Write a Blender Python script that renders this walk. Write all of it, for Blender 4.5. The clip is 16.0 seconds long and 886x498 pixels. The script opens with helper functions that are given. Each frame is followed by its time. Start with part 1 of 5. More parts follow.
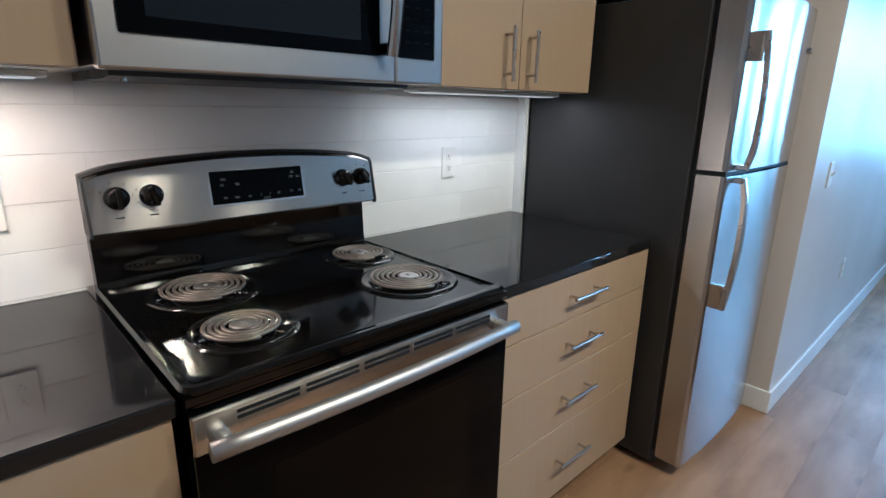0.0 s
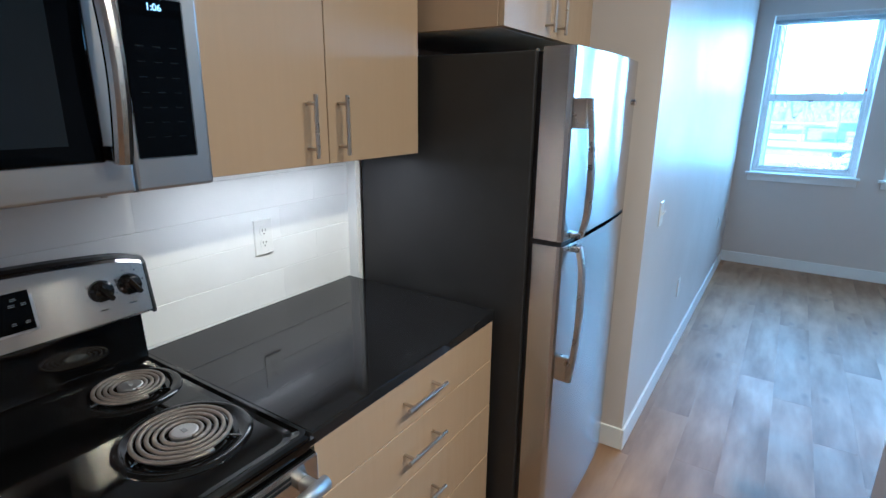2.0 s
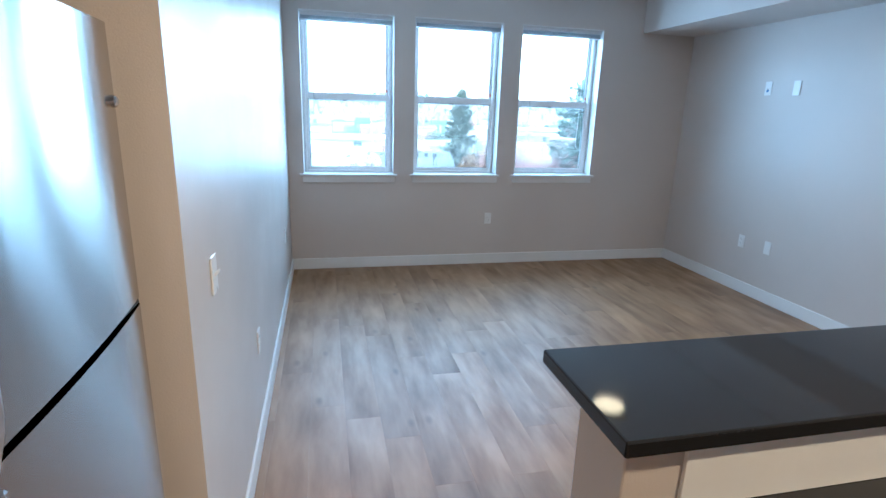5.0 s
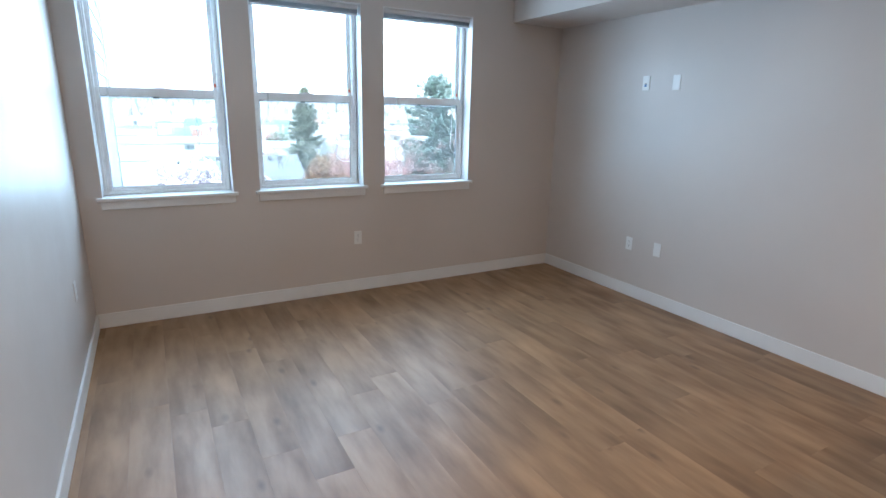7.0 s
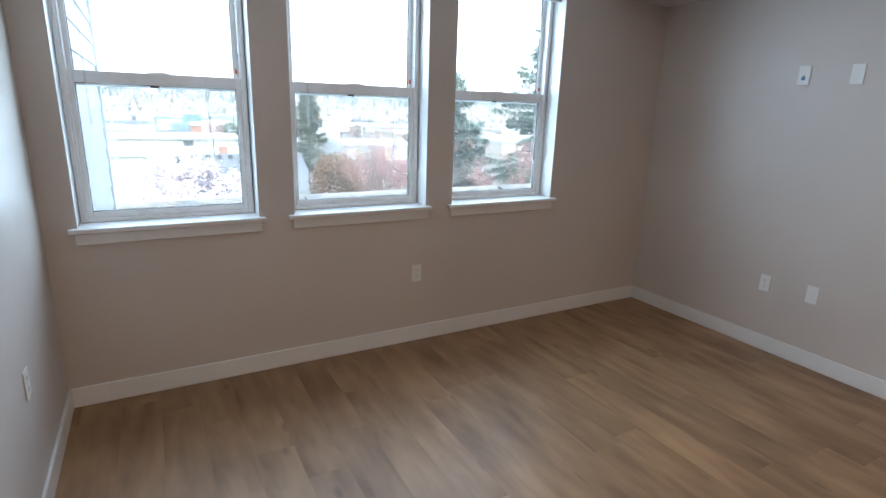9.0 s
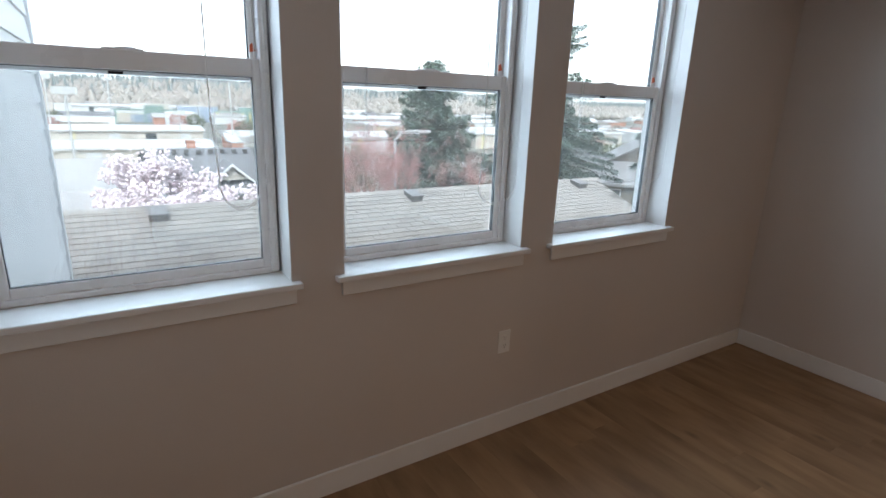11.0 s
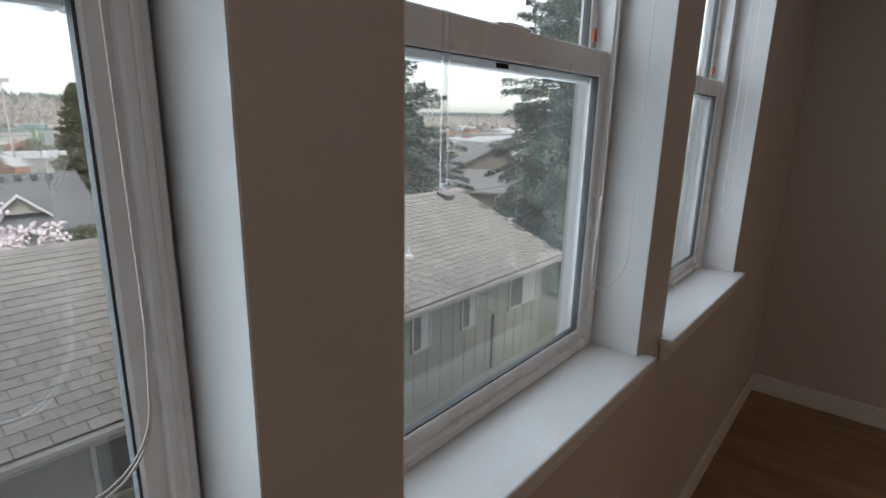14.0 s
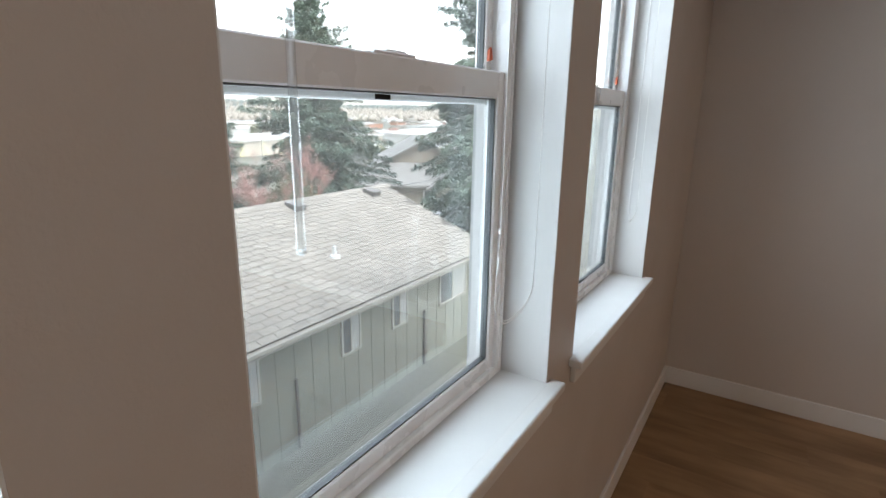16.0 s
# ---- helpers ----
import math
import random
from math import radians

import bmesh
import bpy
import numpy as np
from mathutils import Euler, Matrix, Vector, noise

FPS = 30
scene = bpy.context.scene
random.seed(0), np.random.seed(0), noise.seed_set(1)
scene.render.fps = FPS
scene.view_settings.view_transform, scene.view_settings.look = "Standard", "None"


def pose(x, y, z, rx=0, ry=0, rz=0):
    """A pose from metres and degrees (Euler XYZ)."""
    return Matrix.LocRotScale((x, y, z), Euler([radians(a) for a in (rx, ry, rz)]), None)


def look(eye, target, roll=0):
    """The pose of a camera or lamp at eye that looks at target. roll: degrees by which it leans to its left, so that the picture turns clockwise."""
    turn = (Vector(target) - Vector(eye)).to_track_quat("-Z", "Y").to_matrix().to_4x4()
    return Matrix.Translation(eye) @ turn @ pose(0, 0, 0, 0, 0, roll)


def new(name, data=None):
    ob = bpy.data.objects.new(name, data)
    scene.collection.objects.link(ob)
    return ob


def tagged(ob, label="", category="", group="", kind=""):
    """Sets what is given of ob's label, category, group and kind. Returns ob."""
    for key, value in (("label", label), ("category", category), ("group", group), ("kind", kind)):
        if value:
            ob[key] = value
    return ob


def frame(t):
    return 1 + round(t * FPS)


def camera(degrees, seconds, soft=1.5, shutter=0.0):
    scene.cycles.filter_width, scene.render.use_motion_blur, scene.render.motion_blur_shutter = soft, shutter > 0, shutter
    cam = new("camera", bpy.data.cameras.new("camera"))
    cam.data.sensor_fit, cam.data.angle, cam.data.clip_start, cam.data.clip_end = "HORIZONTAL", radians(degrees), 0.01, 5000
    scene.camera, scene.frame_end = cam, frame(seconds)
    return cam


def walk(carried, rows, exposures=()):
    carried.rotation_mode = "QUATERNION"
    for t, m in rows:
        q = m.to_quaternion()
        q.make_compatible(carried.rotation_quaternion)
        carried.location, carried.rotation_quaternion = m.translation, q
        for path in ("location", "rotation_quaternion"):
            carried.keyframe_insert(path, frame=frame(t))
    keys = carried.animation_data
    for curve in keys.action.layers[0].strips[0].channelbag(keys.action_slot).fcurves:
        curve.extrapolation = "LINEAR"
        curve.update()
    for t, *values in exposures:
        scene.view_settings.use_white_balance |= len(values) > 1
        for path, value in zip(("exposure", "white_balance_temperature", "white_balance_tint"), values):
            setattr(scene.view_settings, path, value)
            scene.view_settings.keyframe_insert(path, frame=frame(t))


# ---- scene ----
cam = camera(80.5, 16.0)
PATH = [
    (0, (1.442, -0.199, 1.358), (0.041, 1.125, 0.825), 1.1),
    (0.5, (1.422, -0.145, 1.428), (0.041, 1.206, 0.911), 0.9),
    (1, (1.427, -0.097, 1.508), (0.102, 1.312, 0.996), 0.8),
    (1.5, (1.416, -0.006, 1.535), (0.198, 1.494, 1.018), 0.5),
    (2, (1.376, 0.136, 1.564), (0.320, 1.749, 1.030), 0.6),
    (2.5, (1.318, 0.243, 1.574), (0.475, 1.973, 1.029), 1.0),
    (3, (1.295, 0.378, 1.578), (0.712, 2.212, 1.032), 1.3),
    (3.5, (1.315, 0.541, 1.589), (1.010, 2.446, 1.059), 1.5),
    (4, (1.323, 0.715, 1.584), (1.268, 2.644, 1.057), 1.6),
    (4.5, (1.272, 0.910, 1.595), (1.470, 2.832, 1.075), 1.7),
    (5, (1.246, 1.085, 1.586), (1.679, 2.967, 1.066), 1.9),
    (7.5, (1.395, 2.234, 1.578), (2.365, 3.908, 1.069), 1.4),
    (8, (1.400, 2.541, 1.574), (2.370, 4.213, 1.063), 1.6),
    (8.5, (1.385, 2.876, 1.581), (2.349, 4.549, 1.062), 1.8),
    (9, (1.392, 3.198, 1.563), (2.340, 4.881, 1.047), 1.9),
    (9.5, (1.388, 3.543, 1.569), (2.334, 5.228, 1.053), 2.0),
    (12, (1.456, 5.015, 1.575), (2.628, 6.540, 1.035), 1.9),
    (12.5, (1.494, 5.282, 1.563), (2.748, 6.750, 1.041), 1.7),
    (13, (1.537, 5.524, 1.555), (2.866, 6.926, 1.036), 1.8),
    (13.5, (1.569, 5.719, 1.548), (2.983, 7.044, 1.050), 1.6),
    (14, (1.678, 5.810, 1.532), (3.162, 7.060, 1.045), 1.2),
    (14.5, (1.767, 5.832, 1.546), (3.306, 7.011, 1.055), 1.2),
    (15, (1.797, 5.857, 1.552), (3.383, 6.966, 1.048), 1.1),
    (15.5, (1.793, 5.850, 1.571), (3.406, 6.915, 1.059), 1.2),
    (16, (1.807, 5.812, 1.603), (3.440, 6.848, 1.094), 0.9),
]
walk(cam, [(t, look(eye, target, roll)) for t, eye, target, roll in PATH],
     exposures=[(0, 3.30, 3750, -9), (1.5, 3.42, 3700, -9), (3.5, 3.43, 3850, -7), (4.5, 3.48, 4120, -6), (5.2, 3.47, 4450, -4), (7.5, 3.28, 5200, 2), (9.5, 2.85, 5650, 6), (12, 1.92, 6250, 12), (13.5, 1.5, 6550, 14), (14.5, 1.80, 6650, 13), (15, 2.22, 6650, 13), (16, 2.56, 6550, 11)])

# ---- world, sun, exposure ----
SUN_EL, SUN_AZ = 48.0, 205.0        # degrees; azimuth clockwise from +Y
world = bpy.data.worlds.new("sky")
scene.world = world
world.use_nodes = True
wn, wl = world.node_tree.nodes, world.node_tree.links
sky = wn.new("ShaderNodeTexSky")
sky.sky_type, sky.sun_disc = "NISHITA", False
sky.sun_elevation, sky.sun_rotation = radians(SUN_EL), radians(SUN_AZ)
sky.air_density, sky.dust_density, sky.ozone_density = 1.0, 1.5, 1.0
veil = wn.new("ShaderNodeHueSaturation")
veil.inputs["Saturation"].default_value = 0.35
wl.new(sky.outputs[0], veil.inputs["Color"])
wl.new(veil.outputs[0], wn["Background"].inputs["Color"])
wn["Background"].inputs["Strength"].default_value = 0.15

sun = new("sun", bpy.data.lights.new("sun", "SUN"))
sun.data.energy, sun.data.angle, sun.data.color = 0.6, radians(12), (1.0, 0.95, 0.88)
sd = Vector((math.sin(radians(SUN_AZ)) * math.cos(radians(SUN_EL)), math.cos(radians(SUN_AZ)) * math.cos(radians(SUN_EL)), math.sin(radians(SUN_EL))))
sun.matrix_world = look(sd * 50, (0, 0, 0))

# ---- building helpers ----
ORIGIN = {}


def thing(name, at, label, category, group="", kind=""):
    ob = new(name)
    ob.empty_display_size = 0.1
    ob.location = at
    ORIGIN[ob.name] = Vector(at)
    return tagged(ob, label, category, group, kind)


def part(name, bm, material, parent=None, label="", smooth=False):
    """One mesh object. Vertices are given in the world; under a parent they are moved to its base."""
    me = bpy.data.meshes.new(name)
    o = ORIGIN.get(parent.name, Vector()) if parent else Vector()
    if parent and o.length:
        bmesh.ops.translate(bm, vec=-o, verts=bm.verts)
    bmesh.ops.recalc_face_normals(bm, faces=bm.faces)
    bm.to_mesh(me)
    bm.free()
    me.materials.append(material)
    if smooth:
        for p in me.polygons:
            p.use_smooth = True
    ob = new(name, me)
    if parent:
        ob.parent = parent
        ORIGIN[ob.name] = o
    if label:
        ob["label"] = label
    return ob


def add_box(bm, x0, x1, y0, y1, z0, z1, bevel=0.0, segs=1):
    m = Matrix.LocRotScale(((x0 + x1) / 2, (y0 + y1) / 2, (z0 + z1) / 2), None, (abs(x1 - x0), abs(y1 - y0), abs(z1 - z0)))
    vs = bmesh.ops.create_cube(bm, size=1, matrix=m)["verts"]
    if bevel:
        es = list({e for v in vs for e in v.link_edges})
        bmesh.ops.bevel(bm, geom=es, offset=bevel, segments=segs, affect="EDGES", profile=0.5)


def box(x0, x1, y0, y1, z0, z1, bevel=0.0, segs=1):
    bm = bmesh.new()
    add_box(bm, x0, x1, y0, y1, z0, z1, bevel, segs)
    return bm


def add_prism(bm, poly, z0, z1, axis="z"):
    """A polygon of two coordinates, drawn out along an axis."""
    def p(a, b, c):
        return {"z": (a, b, c), "y": (a, c, b), "x": (c, a, b)}[axis]
    lo = [bm.verts.new(p(a, b, z0)) for a, b in poly]
    hi = [bm.verts.new(p(a, b, z1)) for a, b in poly]
    bm.faces.new(lo)
    bm.faces.new(hi)
    n = len(poly)
    for i in range(n):
        bm.faces.new((lo[i], lo[(i + 1) % n], hi[(i + 1) % n], hi[i]))


def prism(poly, z0, z1, axis="z", bevel=0.0, segs=2):
    bm = bmesh.new()
    add_prism(bm, poly, z0, z1, axis)
    if bevel:
        bmesh.ops.bevel(bm, geom=list(bm.edges), offset=bevel, segments=segs, affect="EDGES", profile=0.5)
    return bm


def add_tube(bm, pts, r, sides=8, closed=False, r2=None):
    """A tube along points; r2 is the radius at its end."""
    pts = [Vector(p) for p in pts]
    n, rings, up = len(pts), [], None
    for i, p in enumerate(pts):
        a = pts[i - 1] if (i > 0 or closed) else p
        b = pts[(i + 1) % n] if (i < n - 1 or closed) else p
        d = (b - a).normalized()
        if up is None:
            up = d.orthogonal().normalized()
        up = (up - d * up.dot(d)).normalized()
        side = d.cross(up)
        rr = r if r2 is None else r + (r2 - r) * i / max(1, n - 1)
        rings.append([bm.verts.new(p + (up * math.cos(k * math.tau / sides) + side * math.sin(k * math.tau / sides)) * rr) for k in range(sides)])
    for i in range(n if closed else n - 1):
        ra, rb = rings[i], rings[(i + 1) % n]
        for k in range(sides):
            bm.faces.new((ra[k], ra[(k + 1) % sides], rb[(k + 1) % sides], rb[k]))
    if not closed:
        bm.faces.new(rings[0])
        bm.faces.new(rings[-1])


def tube(pts, r, sides=8, closed=False, r2=None):
    bm = bmesh.new()
    add_tube(bm, pts, r, sides, closed, r2)
    return bm


def add_lathe(bm, prof, at, sides=32, axis="z", cap=True):
    """A profile of (radius, height) turned round an axis through a point."""
    at = Vector(at)
    rings = []
    for r, h in prof:
        ring = []
        for k in range(sides):
            c, s = math.cos(k * math.tau / sides) * r, math.sin(k * math.tau / sides) * r
            ring.append(bm.verts.new(at + Vector({"z": (c, s, h), "x": (h, c, s), "y": (c, h, s)}[axis])))
        rings.append(ring)
    for a, b in zip(rings, rings[1:]):
        for k in range(sides):
            bm.faces.new((a[k], a[(k + 1) % sides], b[(k + 1) % sides], b[k]))
    if cap:
        bm.faces.new(rings[0])
        bm.faces.new(rings[-1])


def lathe(prof, at, sides=32, axis="z", cap=True):
    bm = bmesh.new()
    add_lathe(bm, prof, at, sides, axis, cap)
    return bm


def wall_with_holes(a0, a1, z0, z1, t0, t1, holes, along="x"):
    """A wall with thickness t0..t1 along x or y, with rectangular openings (a0, a1, z0, z1)."""
    xs = sorted({a0, a1, *[v for h in holes for v in h[:2]]})
    zs = sorted({z0, z1, *[v for h in holes for v in h[2:]]})
    bm = bmesh.new()
    memo = {}

    def v(a, t, z):
        if (a, t, z) not in memo:
            memo[a, t, z] = bm.verts.new((a, t, z) if along == "x" else (t, a, z))
        return memo[a, t, z]

    def solid(i, j):
        if not (0 <= i < len(xs) - 1 and 0 <= j < len(zs) - 1):
            return False
        cx, cz = (xs[i] + xs[i + 1]) / 2, (zs[j] + zs[j + 1]) / 2
        return not any(h[0] < cx < h[1] and h[2] < cz < h[3] for h in holes)

    for i in range(len(xs) - 1):
        for j in range(len(zs) - 1):
            if not solid(i, j):
                continue
            A, B, C, D = xs[i], xs[i + 1], zs[j], zs[j + 1]
            for t in (t0, t1):
                bm.faces.new((v(A, t, C), v(B, t, C), v(B, t, D), v(A, t, D)))
            for di, dj, q in ((-1, 0, ((A, C), (A, D))), (1, 0, ((B, C), (B, D))), (0, -1, ((A, C), (B, C))), (0, 1, ((A, D), (B, D)))):
                if not solid(i + di, j + dj):
                    (p, r), (s, u) = q
                    bm.faces.new((v(p, t0, r), v(s, t0, u), v(s, t1, u), v(p, t1, r)))
    return bm


def mesh_of(name, verts, faces, material, parent=None, label="", smooth=False):
    me = bpy.data.meshes.new(name)
    o = ORIGIN.get(parent.name, Vector()) if parent else Vector()
    me.from_pydata([tuple(Vector(v) - o) for v in verts], [], faces)
    me.update()
    me.materials.append(material)
    if smooth:
        for p in me.polygons:
            p.use_smooth = True
    ob = new(name, me)
    if parent:
        ob.parent = parent
        ORIGIN[ob.name] = o
    if label:
        ob["label"] = label
    return ob


def text_part(body, size, at, turn, material, parent, name="lettering", label=""):
    cu = bpy.data.curves.new(name, "FONT")
    cu.body, cu.size, cu.extrude, cu.align_x, cu.align_y = body, size, 0.0004, "CENTER", "CENTER"
    tmp = bpy.data.objects.new(name, cu)
    scene.collection.objects.link(tmp)
    bpy.context.view_layer.update()
    me = bpy.data.meshes.new_from_object(tmp.evaluated_get(bpy.context.evaluated_depsgraph_get()))
    bpy.data.objects.remove(tmp)
    o = ORIGIN.get(parent.name, Vector())
    me.transform(Matrix.Translation(Vector(at) - o) @ turn)
    me.materials.clear()
    me.materials.append(material)
    ob = new(name, me)
    ob.parent = parent
    ORIGIN[ob.name] = o
    if label:
        ob["label"] = label
    return ob


# ---- materials ----
def pbr(name, c1, c2=None, scale=8.0, rough=(0.5, 0.6), metal=0.0, bump=0.0, bscale=80.0, stretch=(1, 1, 1), coat=0.0, rand=0.0, wear=0.0, aniso=0.0, spec=0.5, blotch=1.5):
    """A surface with large soft variation, fine grain, uneven gloss and relief."""
    m = bpy.data.materials.new(name)
    m.use_nodes = True
    n, l = m.node_tree.nodes, m.node_tree.links
    b = n["Principled BSDF"]
    c2 = c2 or tuple(x * 0.9 for x in c1)
    tc = n.new("ShaderNodeTexCoord")
    mp = n.new("ShaderNodeMapping")
    mp.inputs["Scale"].default_value = stretch
    l.new(tc.outputs["Object"], mp.inputs["Vector"])
    info = n.new("ShaderNodeObjectInfo")
    if rand:
        sh = n.new("ShaderNodeVectorMath")
        sh.operation = "SCALE"
        sh.inputs[0].default_value = (37.0, 53.0, 11.0)
        l.new(info.outputs["Random"], sh.inputs["Scale"])
        l.new(sh.outputs[0], mp.inputs["Location"])
    na = n.new("ShaderNodeTexNoise")
    na.inputs["Scale"].default_value, na.inputs["Detail"].default_value = scale, 6.0
    l.new(mp.outputs[0], na.inputs["Vector"])
    nb = n.new("ShaderNodeTexNoise")
    nb.inputs["Scale"].default_value, nb.inputs["Detail"].default_value = blotch, 2.0
    l.new(tc.outputs["Object"], nb.inputs["Vector"])
    mix = n.new("ShaderNodeMix")
    mix.data_type = "RGBA"
    mix.inputs[6].default_value, mix.inputs[7].default_value = (*c1, 1), (*c2, 1)
    ramp = n.new("ShaderNodeMapRange")
    ramp.inputs["From Min"].default_value, ramp.inputs["From Max"].default_value = 0.3, 0.7
    l.new(na.outputs["Fac"], ramp.inputs["Value"])
    l.new(ramp.outputs[0], mix.inputs[0])
    hs = n.new("ShaderNodeHueSaturation")
    l.new(mix.outputs[2], hs.inputs["Color"])
    val = n.new("ShaderNodeMapRange")
    val.inputs["From Min"].default_value, val.inputs["From Max"].default_value = 0.3, 0.7
    val.inputs["To Min"].default_value, val.inputs["To Max"].default_value = 1 - 0.05 - wear, 1 + 0.05
    l.new(nb.outputs["Fac"], val.inputs["Value"])
    if rand:
        rv = n.new("ShaderNodeMapRange")
        rv.inputs["To Min"].default_value, rv.inputs["To Max"].default_value = 1 - rand, 1 + rand
        l.new(info.outputs["Random"], rv.inputs["Value"])
        mu = n.new("ShaderNodeMath")
        mu.operation = "MULTIPLY"
        l.new(rv.outputs[0], mu.inputs[0])
        l.new(val.outputs[0], mu.inputs[1])
        l.new(mu.outputs[0], hs.inputs["Value"])
    else:
        l.new(val.outputs[0], hs.inputs["Value"])
    l.new(hs.outputs[0], b.inputs["Base Color"])
    rr = n.new("ShaderNodeMapRange")
    rr.inputs["From Min"].default_value, rr.inputs["From Max"].default_value = 0.3, 0.7
    rr.inputs["To Min"].default_value, rr.inputs["To Max"].default_value = rough
    l.new(na.outputs["Fac"], rr.inputs["Value"])
    l.new(rr.outputs[0], b.inputs["Roughness"])
    b.inputs["Metallic"].default_value = metal
    b.inputs["Specular IOR Level"].default_value = spec
    b.inputs["Coat Weight"].default_value = coat
    b.inputs["Coat Roughness"].default_value = 0.05
    b.inputs["Anisotropic"].default_value = aniso
    if bump:
        nf = n.new("ShaderNodeTexNoise")
        nf.inputs["Scale"].default_value, nf.inputs["Detail"].default_value = bscale, 4.0
        l.new(mp.outputs[0], nf.inputs["Vector"])
        bp = n.new("ShaderNodeBump")
        bp.inputs["Strength"].default_value, bp.inputs["Distance"].default_value = 1.0, bump
        l.new(nf.outputs["Fac"], bp.inputs["Height"])
        l.new(bp.outputs[0], b.inputs["Normal"])
    return m


def glow(name, color, strength):
    m = bpy.data.materials.new(name)
    m.use_nodes = True
    b = m.node_tree.nodes["Principled BSDF"]
    b.inputs["Base Color"].default_value = (*color, 1)
    b.inputs["Emission Color"].default_value = (*color, 1)
    b.inputs["Emission Strength"].default_value = strength
    return m


def clear_glass(name, tint=(0.96, 0.98, 0.97), base=0.04):
    """Clear glass: what is not mirrored at its face passes through."""
    m = bpy.data.materials.new(name)
    m.use_nodes = True
    n, l = m.node_tree.nodes, m.node_tree.links
    n.remove(n["Principled BSDF"])
    tr, gl, mx, lw = n.new("ShaderNodeBsdfTransparent"), n.new("ShaderNodeBsdfGlossy"), n.new("ShaderNodeMixShader"), n.new("ShaderNodeLayerWeight")
    pw, sc = n.new("ShaderNodeMath"), n.new("ShaderNodeMapRange")
    pw.operation = "POWER"
    pw.inputs[1].default_value = 5.0
    lw.inputs["Blend"].default_value = 0.5
    sc.inputs["To Min"].default_value, sc.inputs["To Max"].default_value = base, 1.0
    tr.inputs["Color"].default_value = (*tint, 1)
    gl.inputs["Roughness"].default_value = 0.0
    l.new(lw.outputs["Facing"], pw.inputs[0])
    l.new(pw.outputs[0], sc.inputs["Value"])
    l.new(sc.outputs[0], mx.inputs[0])
    l.new(tr.outputs[0], mx.inputs[1])
    l.new(gl.outputs[0], mx.inputs[2])
    l.new(mx.outputs[0], n["Material Output"].inputs["Surface"])
    return m


def add_knots(m, dark):
    """Sparse dark knots and long soft streaks over a wood material."""
    n, l = m.node_tree.nodes, m.node_tree.links
    mp = next(q for q in n if q.bl_idname == "ShaderNodeMapping")
    src = next(q for q in n if q.bl_idname == "ShaderNodeHueSaturation")
    mq = n.new("ShaderNodeMapping")
    mq.inputs["Scale"].default_value = (0.9, 1.9, 1)
    l.new(mp.outputs[0], mq.inputs["Vector"])
    vo = n.new("ShaderNodeTexVoronoi")
    vo.inputs["Scale"].default_value, vo.inputs["Randomness"].default_value = 1.25, 1.0
    l.new(mq.outputs[0], vo.inputs["Vector"])
    rg = n.new("ShaderNodeMapRange")
    rg.inputs["From Min"].default_value, rg.inputs["From Max"].default_value = 0.02, 0.13
    rg.inputs["To Min"].default_value, rg.inputs["To Max"].default_value = 0.75, 0.0
    l.new(vo.outputs["Distance"], rg.inputs["Value"])
    mx = n.new("ShaderNodeMix")
    mx.data_type = "RGBA"
    mx.inputs[7].default_value = (*dark, 1)
    l.new(rg.outputs[0], mx.inputs[0])
    l.new(src.outputs[0], mx.inputs[6])
    l.new(mx.outputs[2], n["Principled BSDF"].inputs["Base Color"])


PAINT = pbr("greige_wall_paint", (0.56, 0.512, 0.470), (0.54, 0.492, 0.450), 3.0, (0.33, 0.45), bump=0.0006, bscale=220)
CEILPAINT = pbr("ceiling_paint", (0.72, 0.70, 0.67), (0.69, 0.67, 0.64), 3.0, (0.7, 0.8), bump=0.0008, bscale=160)
TRIM = pbr("white_trim_paint", (0.73, 0.73, 0.72), (0.69, 0.69, 0.68), 6.0, (0.28, 0.42), bump=0.0003, bscale=60)
VINYL = pbr("white_vinyl", (0.83, 0.83, 0.83), (0.80, 0.80, 0.80), 10.0, (0.25, 0.35), bump=0.0002, bscale=90)
TILE = pbr("white_wall_tile", (0.80, 0.80, 0.79), (0.77, 0.77, 0.76), 12.0, (0.12, 0.2), bump=0.0004, bscale=25, rand=0.02)
GROUT = pbr("grey_grout", (0.66, 0.65, 0.63), None, 40.0, (0.8, 0.9), bump=0.0005, bscale=300)
OAK = pbr("oak_plank", (0.365, 0.226, 0.116), (0.21, 0.120, 0.058), 2.2, (0.40, 0.54), bump=0.0003, bscale=40, stretch=(4.6, 1.0, 4.6), rand=0.12, blotch=2.2, wear=0.14)
add_knots(OAK, (0.13, 0.075, 0.04))
GAP = pbr("plank_joint", (0.22, 0.145, 0.085), None, 30.0, (0.7, 0.8))
LAMINATE = pbr("beige_laminate", (0.400, 0.298, 0.184), (0.392, 0.291, 0.179), 4.0, (0.34, 0.44), bump=0.0002, bscale=50, stretch=(20, 20, 0.8))
CABIN = pbr("cabinet_interior_white", (0.70, 0.69, 0.66), None, 6.0, (0.5, 0.6))
QUARTZ = pbr("black_solid_counter", (0.010, 0.010, 0.011), (0.013, 0.013, 0.014), 220.0, (0.04, 0.08), bump=0.0, spec=0.33)
STEEL = pbr("brushed_stainless", (0.56, 0.53, 0.49), (0.545, 0.515, 0.475), 12.0, (0.165, 0.18), metal=1.0, aniso=1.0)
_t = STEEL.node_tree.nodes.new("ShaderNodeCombineXYZ")
_t.inputs[2].default_value = 1.0
